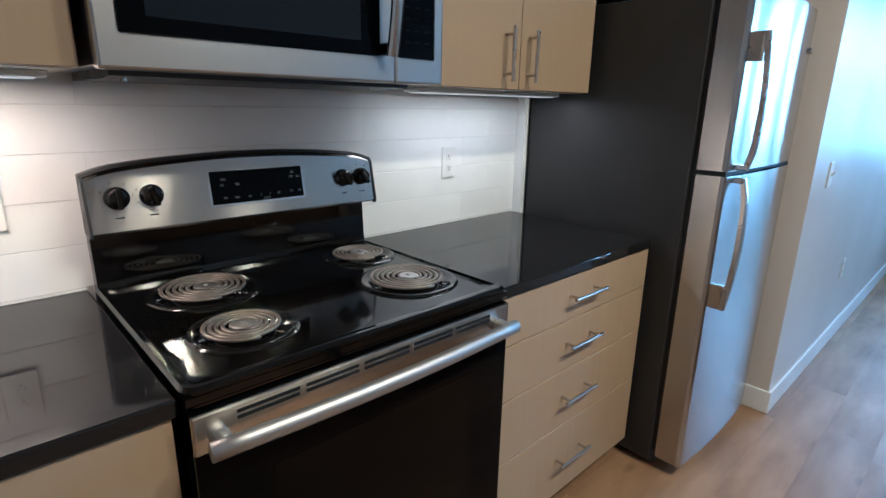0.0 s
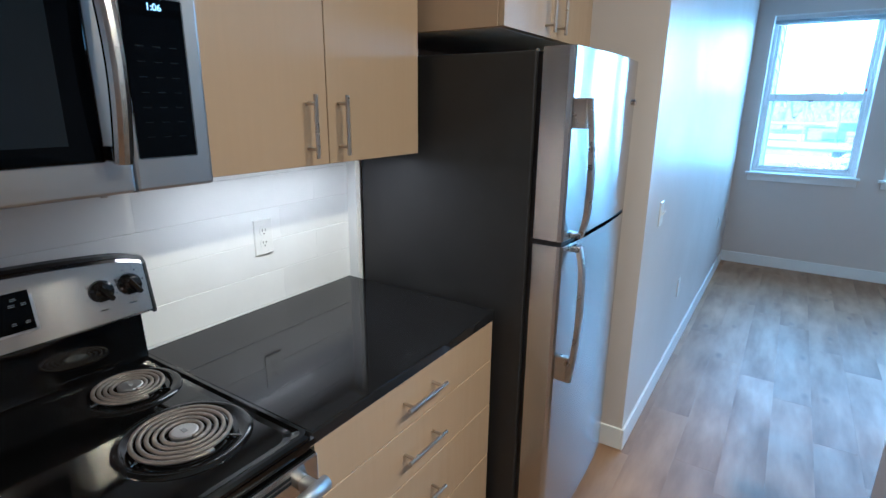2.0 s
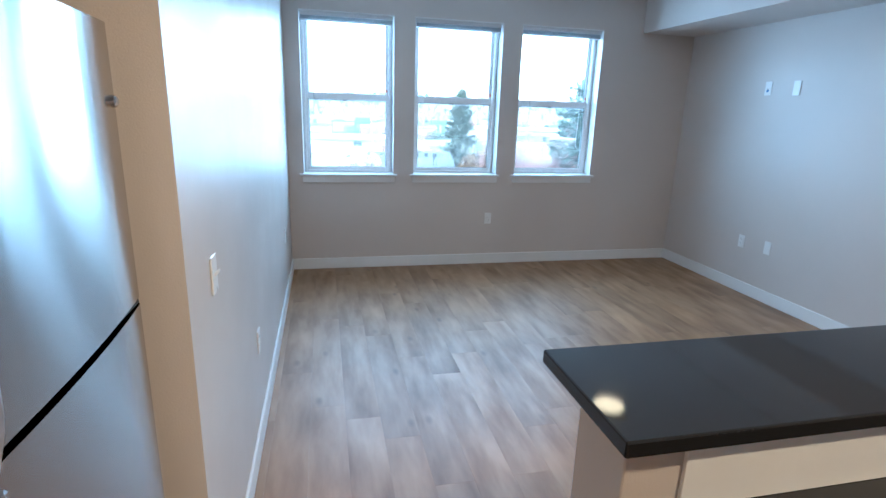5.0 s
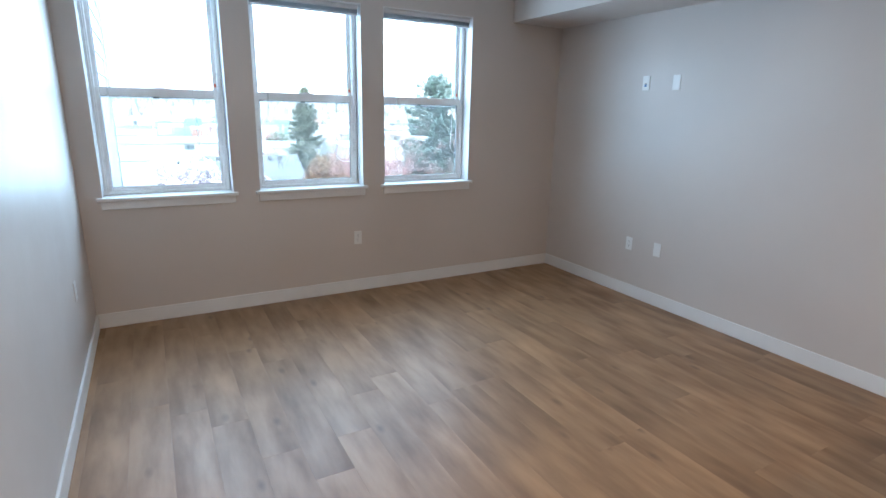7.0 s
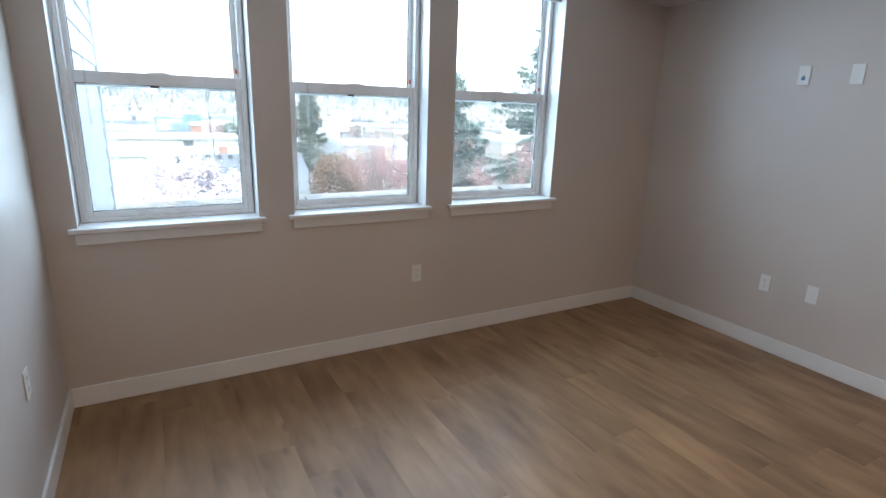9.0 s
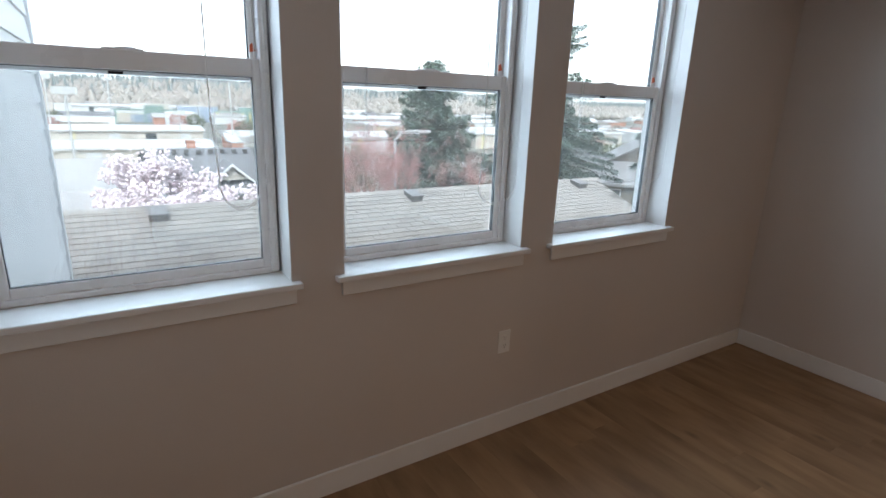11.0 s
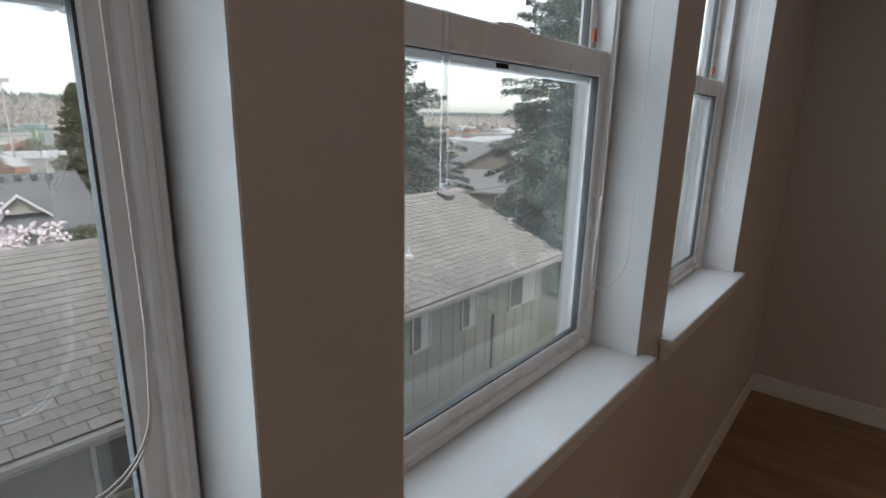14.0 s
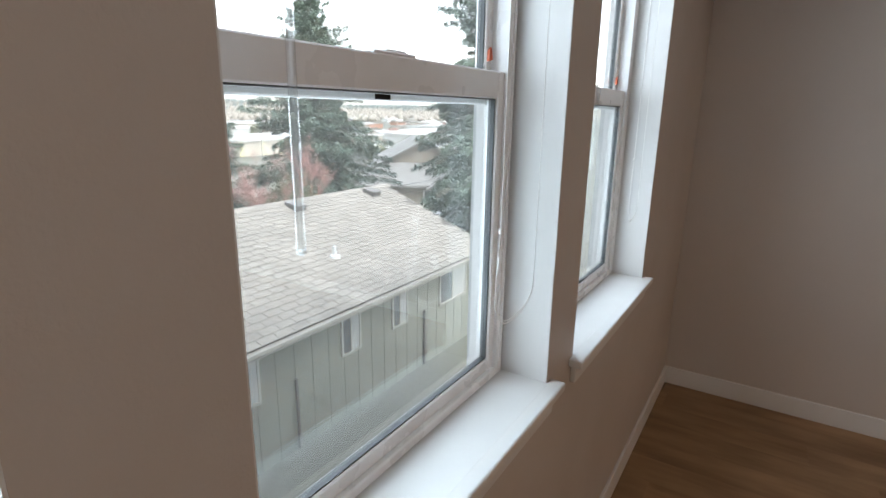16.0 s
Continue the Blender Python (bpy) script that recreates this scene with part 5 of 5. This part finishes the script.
bush("green_shrub", 17.2, 19.6, gz(20), 1.5, 1.2, 3.3, NEEDLE, 17, "dark shrub beside the fir", 6000, 0.07)


# ---- houses and yards further off ----
def gable_house(name, x0, x1, y0, y1, z0, ze, zr, wall, roof, label, along="x", over=0.35, wins=()):
    h = thing(name, ((x0 + x1) / 2, (y0 + y1) / 2, z0), label, "house")
    part("wall", box(x0, x1, y0, y1, z0, ze), wall, h)
    if along == "x":
        ym = (y0 + y1) / 2
        part("gable", prism([(y0, ze), (y1, ze), (ym, zr - 0.12)], x0 + 0.02, x1 - 0.02, "x"), wall, h)
        k = (zr - ze) / (ym - y0)
        part("roof", prism([(y0 - over, ze - k * over), (ym, zr), (y1 + over, ze - k * over), (y1 + over, ze - k * over - 0.12), (ym, zr - 0.12), (y0 - over, ze - k * over - 0.12)], x0 - over, x1 + over, "x"), roof, h)
    else:
        xm = (x0 + x1) / 2
        part("gable", prism([(x0, ze), (x1, ze), (xm, zr - 0.12)], y0 + 0.02, y1 - 0.02, "y"), wall, h)
        k = (zr - ze) / (xm - x0)
        part("roof", prism([(x0 - over, ze - k * over), (xm, zr), (x1 + over, ze - k * over), (x1 + over, ze - k * over - 0.12), (xm, zr - 0.12), (x0 - over, ze - k * over - 0.12)], y0 - over, y1 + over, "y"), roof, h)
    for a, b, c, d in wins:
        w = part("window", box(a, b, y0 - 0.02, y0 + 0.05, c, d), HOUSEGLASS, h)
        f = bmesh.new()
        add_box(f, a - 0.06, a, y0 - 0.05, y0, c - 0.06, d + 0.06)
        add_box(f, b, b + 0.06, y0 - 0.05, y0, c - 0.06, d + 0.06)
        add_box(f, a, b, y0 - 0.05, y0, c - 0.06, c)
        add_box(f, a, b, y0 - 0.05, y0, d, d + 0.06)
        part("frame", f, TRIM, w)
    return h


g2 = gable_house("grey_roof_house", 3.2, 8.6, 30.6, 36.6, -5.9, -2.75, -1.10, TANWALL, ROOFGREY, "house with a long grey roof and a brick chimney", "x", 0.4, ((7.2, 8.2, -4.2, -3.4),))
part("chimney", box(4.75, 5.15, 33.9, 34.4, -1.6, -0.75), BRICKRED, g2, "square brick chimney")
part("dormer", prism([(5.4, -2.35), (7.0, -2.35), (6.2, -1.65)], 30.7, 33.4, "y"), TANWALL, g2)
part("dormer_roof", prism([(5.2, -2.42), (6.2, -1.55), (7.2, -2.42), (7.2, -2.50), (6.2, -1.64), (5.2, -2.50)], 30.5, 33.6, "y"), ROOFGREY, g2)
part("dormer_trim", prism([(5.2, -2.42), (6.2, -1.55), (7.2, -2.42), (7.2, -2.54), (6.2, -1.68), (5.2, -2.54)], 30.44, 30.5, "y"), TRIM, g2)
for k in range(9):
    part("roof_vent", box(3.4 + k * 0.55, 3.6 + k * 0.55, 33.0, 33.2, -1.30, -1.12), VENTMETAL, g2)
part("lower_wing", box(8.6, 10.2, 31.5, 36.0, -5.9, -3.3), TANWALL, g2)
part("lower_roof", prism([(31.0, -3.55), (33.7, -2.35), (36.4, -3.55), (36.4, -3.65), (33.7, -2.45), (31.0, -3.65)], 8.6, 10.5, "x"), ROOFGREY, g2)
gable_house("pale_roof_house", -7.5, 1.05, 20.8, 26.0, -4.6, -1.45, -0.42, TANWALL, ROOFPALE, "house with a pale grey roof beside the magnolia", "x", 0.4)
b3 = gable_house("brown_gable_house", 30.9, 37.2, 29.5, 37.0, -5.6, -1.95, -0.25, BROWNWALL, HOUSEROOF, "brown two-level house with a broad gable", "y", 0.5)
b3.rotation_euler.z = radians(-50)
b3.location = (b3.location.x + 2.4, b3.location.y - 3.0, b3.location.z - 0.1)
part("front_wing", box(29.8, 36.2, 26.5, 29.6, -5.6, -3.1), BROWNWALL, b3)
fv = [(29.2, 26.0, -3.15), (36.8, 26.0, -3.15), (36.8, 30.2, -3.15), (29.2, 30.2, -3.15), (31.2, 29.4, -1.95), (34.8, 29.4, -1.95)]
fv += [(a, b, c - 0.14) for a, b, c in fv[:4]]
mesh_of("front_roof", fv, [(0, 1, 5, 4), (1, 2, 5), (2, 3, 4, 5), (3, 0, 4), (6, 7, 1, 0), (7, 8, 2, 1), (8, 9, 3, 2), (9, 6, 0, 3), (6, 9, 8, 7)], HOUSEROOF, b3)
part("porch_gable", prism([(34.4, -3.2), (37.8, -3.2), (36.1, -2.2)], 25.7, 29.0, "y"), BROWNWALL, b3)
part("porch_roof", prism([(34.0, -3.30), (36.1, -2.02), (38.2, -3.30), (38.2, -3.42), (36.1, -2.16), (34.0, -3.42)], 25.4, 30.5, "y"), HOUSEROOF, b3)
part("porch_wall", box(34.6, 37.6, 25.75, 29.0, -5.6, -3.2), BROWNWALL, b3)
for xa in (30.8, 33.9):
    w = part("window", box(xa, xa + 1.2, 26.46, 26.52, -4.5, -3.6), HOUSEGLASS, b3)
    part("frame", box(xa - 0.08, xa + 1.28, 26.48, 26.51, -4.58, -3.52), TRIM, w)

# parked cars beside the houses
def parked_car(x, y, rot, paint, label):
    t = thing("parked_car", (0, 0, 0), label, "car", "parked cars")
    part("body", prism([(-2.1, 0.32), (2.1, 0.32), (2.15, 0.72), (1.15, 0.86), (0.55, 1.38), (-1.15, 1.40), (-1.85, 0.90), (-2.15, 0.82)], -0.86, 0.86, "y", 0.06, 2), paint, t)
    part("side_glass", prism([(0.95, 0.90), (0.48, 1.32), (-1.08, 1.33), (-1.62, 0.92)], -0.872, 0.872, "y"), HOUSEGLASS, t)
    for wx in (-1.3, 1.35):
        for wy in (-0.80, 0.80):
            w = part("wheel", lathe([(0.32, -0.1), (0.33, 0.0), (0.32, 0.1)], (wx, wy, 0.33), 16, "y"), RUBBER, t)
            part("rim", lathe([(0.20, -0.115), (0.20, 0.115)], (wx, wy, 0.33), 12, "y"), GALV, w)
    t.matrix_basis = pose(x, y, gz(y) + 0.0, 0, 0, rot)


CARPAINT = pbr("silver_car_paint", (0.55, 0.56, 0.58), None, 3.0, (0.2, 0.3), metal=0.3)
parked_car(12.2, 31.5, 20, CARPAINT, "silver parked car beside the grey house")
parked_car(22.5, 19.0, 60, CARPAINT, "silver parked car beyond the neighbour's house")

# ---- the industrial valley ----
def warehouse(x0, x1, y0, y1, zt, wall, label, stripes=0, z0=-8.2):
    w = thing("warehouse", ((x0 + x1) / 2, (y0 + y1) / 2, z0), label, "warehouse", "valley warehouses")
    part("wall", box(x0, x1, y0, y1, z0, zt - 0.25), wall, w)
    part("roof", prism([(y0 - 0.4, zt - 0.3), ((y0 + y1) / 2, zt + 0.25), (y1 + 0.4, zt - 0.3), (y1 + 0.4, zt - 0.55), (y0 - 0.4, zt - 0.55)], x0 - 0.4, x1 + 0.4, "x"), WHITEROOF, w)
    n = max(3, int((x1 - x0) / 5))
    for k in range(n):
        xa = x0 + (k + 0.3) * (x1 - x0) / n
        if k < stripes:
            part("painted_bay", box(xa, xa + 0.8, y0 - 0.06, y0, z0, zt - 0.6), YELLOW, w)
        else:
            part("bay_door", box(xa, xa + 1.7, y0 - 0.06, y0, z0, zt - 0.9), HOUSEGLASS if k % 2 else WHITEROOF, w)
    return w


warehouse(-22, 16.5, 112, 124, -4.7, TANWALL, "long tan warehouse with a white roof and yellow bays", 4)
warehouse(-14, 14.0, 84, 96, -5.2, TANWALL, "low pale warehouse with a flat white roof", 0)
warehouse(20.5, 30.5, 104, 118, -5.2, WHITEROOF, "white storage building with red doors", 0)
warehouse(33.0, 62.0, 96, 112, -4.9, WHITEROOF, "long white industrial building", 2)
warehouse(70.0, 118.0, 100, 125, -4.6, TANWALL, "wide grey industrial building with white roof", 3)
warehouse(74, 112, 62, 76, -5.6, WHITEROOF, "wide pale roofed hall beyond the firs", 2)
warehouse(118, 175, 66, 84, -5.4, TANWALL, "long tan hall beyond the firs", 3)
warehouse(60, 90, 132, 150, -4.6, TANWALL, "tan hall in the middle of the valley", 3)
warehouse(190, 280, 120, 150, -4.4, WHITEROOF, "far white hall beyond the brown house", 4)
warehouse(128, 190, 95, 130, -4.9, WHITEROOF, "white industrial hall in the valley", 2)
warehouse(44, 92, 165, 190, -4.2, WHITEROOF, "far white industrial hall", 4)
warehouse(-60, -12, 150, 170, -4.4, WHITEROOF, "far white hall across the yard", 2)
warehouse(100, 170, 190, 215, -3.9, TANWALL, "far tan industrial hall", 3)
warehouse(-10, 40, 262, 280, -4.4, WHITEROOF, "distant white hall with a row of windows", 0)
for k in range(5):
    d = thing("storage_unit", (18.2 + k * 0.7, 92 + k * 5, -8.2), "row storage unit with rust-red doors", "storage unit", "red storage units")
    part("body", box(17.4 + k * 0.7, 19.0 + k * 0.7, 90 + k * 5, 94.6 + k * 5, -8.2, -5.6), BRICKRED, d)
    part("roof", box(17.2 + k * 0.7, 19.2 + k * 0.7, 89.9 + k * 5, 94.8 + k * 5, -5.6, -5.4), WHITEROOF, d)
tk = thing("storage_tank", (20, 175, -8.2), "round white storage tank in the yard", "tank")
part("shell", lathe([(4.2, -8.2), (4.2, -4.2), (3.9, -3.9), (0.3, -3.4)], (20, 175, 0), 24), WHITEROOF, tk)
rng = random.Random(8)
for row, (yy, n, x0) in enumerate(((205, 14, -24), (214, 14, -20), (236, 12, 10))):
    for k in range(n):
        c = thing("shipping_container", (x0 + k * 6.6, yy, -8.2), "painted steel shipping container stacked in the yard", "container", "shipping containers")
        hgt = rng.choice((2.6, 2.6, 2.6, 5.2))
        mt = rng.choice((GREENBOX, TANWALL, TANWALL, BLUEBOX, BRICKRED, WHITEROOF, WHITEROOF))
        part("box", box(x0 + k * 6.6, x0 + k * 6.6 + 6.1, yy, yy + 2.4, -8.2, -8.2 + hgt), mt, c)
        part("door_frame", box(x0 + k * 6.6 + 0.1, x0 + k * 6.6 + 0.3, yy - 0.05, yy, -8.2, -8.2 + hgt), GALV, c)
for k, (xx, yy) in enumerate(((4, 198), (14.5, 198), (33, 196), (44, 199))):
    g = thing("gantry_crane", (xx, yy, -8.2), "green and yellow steel gantry frame", "gantry", "gantries in the yard")
    for dx in (0, 8.0):
        part("leg", box(xx + dx, xx + dx + 0.6, yy, yy + 0.8, -8.2, -4.4), YELLOW if k > 1 else GREENBOX, g)
    part("beam", box(xx - 0.8, xx + 9.4, yy - 0.1, yy + 0.9, -4.4, -3.9), GREENBOX, g)
    part("lower_beam", box(xx + 0.6, xx + 8.0, yy + 0.2, yy + 0.6, -5.4, -5.2), YELLOW, g)
for xx, yy, top in ((20.0, 103, 5.4), (-6.5, 118, 3.4), (2.6, 128, 3.6), (11.5, 100, -1.6), (47, 126, 4.2), (-1.2, 60, 1.4), (74, 96, 4.0)):
    g = thing("light_mast", (xx, yy, gz(yy)), "slim grey floodlight mast", "light mast", "light masts")
    part("pole", tube([(xx, yy, gz(yy)), (xx, yy, top)], 0.16, 6, r2=0.09), GALV, g)
    part("lamp_head", box(xx - 0.9, xx + 0.9, yy - 0.2, yy + 0.2, top - 0.3, top + 0.3), GALV, g)
sl = thing("street_lamp", (9.5, 20.3, -4.3), "slender street lamp with a curved arm", "street lamp")
part("pole", tube([(9.5, 20.3, -4.4), (9.5, 20.3, 0.3), (9.7, 20.25, 0.55), (10.3, 20.2, 0.6)], 0.05, 6), GALV, sl)
part("lamp_head", box(10.25, 10.75, 20.1, 20.3, 0.52, 0.62, 0.02), GALV, sl)
for sag, za in ((0.5, -0.9), (0.55, -1.25)):
    w = thing("overhead_wire", (20, 17.5, za), "thin black overhead wire beyond the roof", "wire", "overhead wires")
    part("wire", tube([(12.0 + k * 2.2, 17.4 + 0.35 * k, za - sag * math.sin(math.pi * k / 10)) for k in range(11)], 0.016, 4), RUBBER, w)

# trees of the valley and the wooded hills
rng = random.Random(31)
v, f = [], []


def far_tree(x, y, z, h, r, conical):
    n0, k, lv = len(v), 6, (4 if conical else 5)
    for j in range(lv):
        u = j / (lv - 1)
        rr = r * ((1 - u) ** 0.9 if conical else math.sin(math.pi * min(0.97, 0.12 + 0.86 * u)))
        for q in range(k):
            a = q * math.tau / k + j
            s = rr * rng.uniform(0.7, 1.25) + 0.02
            v.append((x + s * math.cos(a), y + s * math.sin(a), z + h * (u + rng.uniform(-0.04, 0.04))))
    for j in range(lv - 1):
        for q in range(k):
            f.append((n0 + j * k + q, n0 + j * k + (q + 1) % k, n0 + (j + 1) * k + (q + 1) % k, n0 + (j + 1) * k + q))


def hill(x, y):
    u = max(0.0, min(1.0, (y - 330) / 560))
    return -8.2 + 17.0 * u * (1 + 0.25 * math.sin(x * 0.004 + 1) + 0.12 * math.sin(x * 0.013))


def woods(name, count, conical, mat, label):
    v.clear()
    f.clear()
    for _ in range(count):
        y = rng.uniform(300, 900) if not conical else rng.choice((rng.uniform(760, 910), rng.uniform(760, 910), rng.uniform(480, 900)))
        x = rng.uniform(-0.25, 2.4) * y + rng.uniform(-40, 40)
        if conical:
            far_tree(x, y, hill(x, y) - 0.5, rng.uniform(6.0, 13.0), rng.uniform(1.5, 2.8), True)
        else:
            far_tree(x, y, hill(x, y) - 0.5, rng.uniform(3.5, 7.5), rng.uniform(1.8, 3.6), False)
    tagged(mesh_of(name, list(v), list(f), mat, smooth=True), label, "woods", kind="stuff")


# both woods and the hillside below carry the haze in their base colour
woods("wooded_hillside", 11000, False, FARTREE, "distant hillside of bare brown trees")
woods("fir_hillside", 4200, True, FARFIR, "distant green firs along the hill, tinted bluish for haze")
for k in range(130):
    y = rng.uniform(150, 380)
    x = rng.uniform(-0.2, 1.6) * y
    w_, d_, h_ = rng.uniform(5, 14), rng.uniform(5, 9), rng.uniform(1.6, 3.0)
    zb = max(hill(x, y), -8.2) - 0.3
    hb = thing("valley_building", (x, y, zb), "small distant building with a low roof", "building", "far buildings of the valley")
    part("wall", box(x - w_ / 2, x + w_ / 2, y, y + d_, zb, zb + h_), (WHITEROOF, TANWALL, BRICKRED, WHITESIDE, ROOFPALE)[k % 5], hb)
    part("roof", prism([(y - 0.3, zb + h_), (y + d_ / 2, zb + h_ + 1.1), (y + d_ + 0.3, zb + h_)], x - w_ / 2 - 0.3, x + w_ / 2 + 0.3, "x"), (ROOFPALE, WHITEROOF, ROOFGREY, BROWNWALL)[k % 4], hb)
hv = [(x, y, hill(x, y) - 0.6) for y in (300, 400, 500, 600, 700, 800, 900, 1000) for x in range(-600, 2700, 100)]
nx = len(range(-600, 2700, 100))
hf = [(j * nx + i, j * nx + i + 1, (j + 1) * nx + i + 1, (j + 1) * nx + i) for j in range(7) for i in range(nx - 1)]
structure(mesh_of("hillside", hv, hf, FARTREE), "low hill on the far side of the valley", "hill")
for k in range(46):
    x, y = rng.uniform(-16, 190), rng.uniform(126, 190)
    if k > 18:
        x, y = rng.uniform(42, 190), rng.uniform(48, 128)
    bt_ = thing("valley_tree", (x, y, -8.2), "round tree between the halls of the valley", "tree", "valley trees")
    rg_ = random.Random(100 + k)
    part("trunk", tube([(x, y, gz(y)), (x, y, -6)], 0.2, 5, r2=0.1), BARK, bt_)
    cs_ = []
    for _ in range(260):
        d = Vector((rg_.gauss(0, 1), rg_.gauss(0, 1), rg_.gauss(0, 1))).normalized() * rg_.uniform(0.6, 1.0)
        cs_.append((x + d.x * 2.4, y + d.y * 2.4, -5.6 + d.z * 1.9))
    vv, ff_ = leaf_quads(cs_, 0.5, rg_, 0.8)
    mesh_of("crown", vv, ff_, (REDTWIG, GREYTWIG, CEDARLEAF)[k % 3], bt_)

# ---- pieces of the kitchen backsplash and of the floor ----
back = structure(part("backsplash", box(-0.0075, -0.001, -1.2, 1.573, 0.88, 1.42), GROUT), "white wall tiles in a running bond", "backsplash")
TH = 0.1045
memo_tile = {}
for r in range(5):
    z0 = 0.9205 + r * 0.1055
    z1 = z0 + TH if r < 4 else 1.42
    off = 0.030 if r % 2 == 0 else 0.183
    y = off - 0.612 * 3
    while y < 1.573:
        a, b = max(y, -1.2) + 0.00012, min(y + 0.612, 1.573) - 0.00012
        if b - a > 0.01:
            key = (round(b - a, 4), r == 4)
            if key not in memo_tile:
                h = z1 - z0
                bm = bmesh.new()
                add_prism(bm, [(0, 0), (0.0066, 0), (0.0075, 0.0009), (0.0075, h - 0.0009), (0.0066, h), (0, h)], 0, b - a, "y")
                bmesh.ops.recalc_face_normals(bm, faces=bm.faces)
                me = bpy.data.meshes.new("tile")
                bm.to_mesh(me)
                bm.free()
                me.materials.append(TILE)
                memo_tile[key] = me
            ob = new("tile", memo_tile[key])
            ob.parent = back
            ob.location = (-0.0066, a, z0)
        y += 0.612

rng = random.Random(11)
memo_plank = {}
PW, PL = 0.180, 1.22
for i in range(29):
    xa = -0.12 + i * PW
    xb = min(xa + PW, X_RIGHT)
    y = Y_BACK - rng.random() * PL
    while y < Y_WIN:
        a, b = max(y, Y_BACK), min(y + PL, Y_WIN)
        y += PL
        if b - a < 0.03 or xb - xa < 0.02:
            continue
        key = (round(b - a, 3), round(xb - xa, 3))
        if key not in memo_plank:
            bm = box(-(xb - xa) / 2 + 0.00008, (xb - xa) / 2 - 0.00008, -(b - a) / 2 + 0.00008, (b - a) / 2 - 0.00008, -0.008, 0, 0.0003)
            me = bpy.data.meshes.new("plank")
            bm.to_mesh(me)
            bm.free()
            me.materials.append(OAK)
            memo_plank[key] = me
        ob = new("plank", memo_plank[key])
        ob.parent = floor
        ob.location = ((xa + xb) / 2, (a + b) / 2, 0)
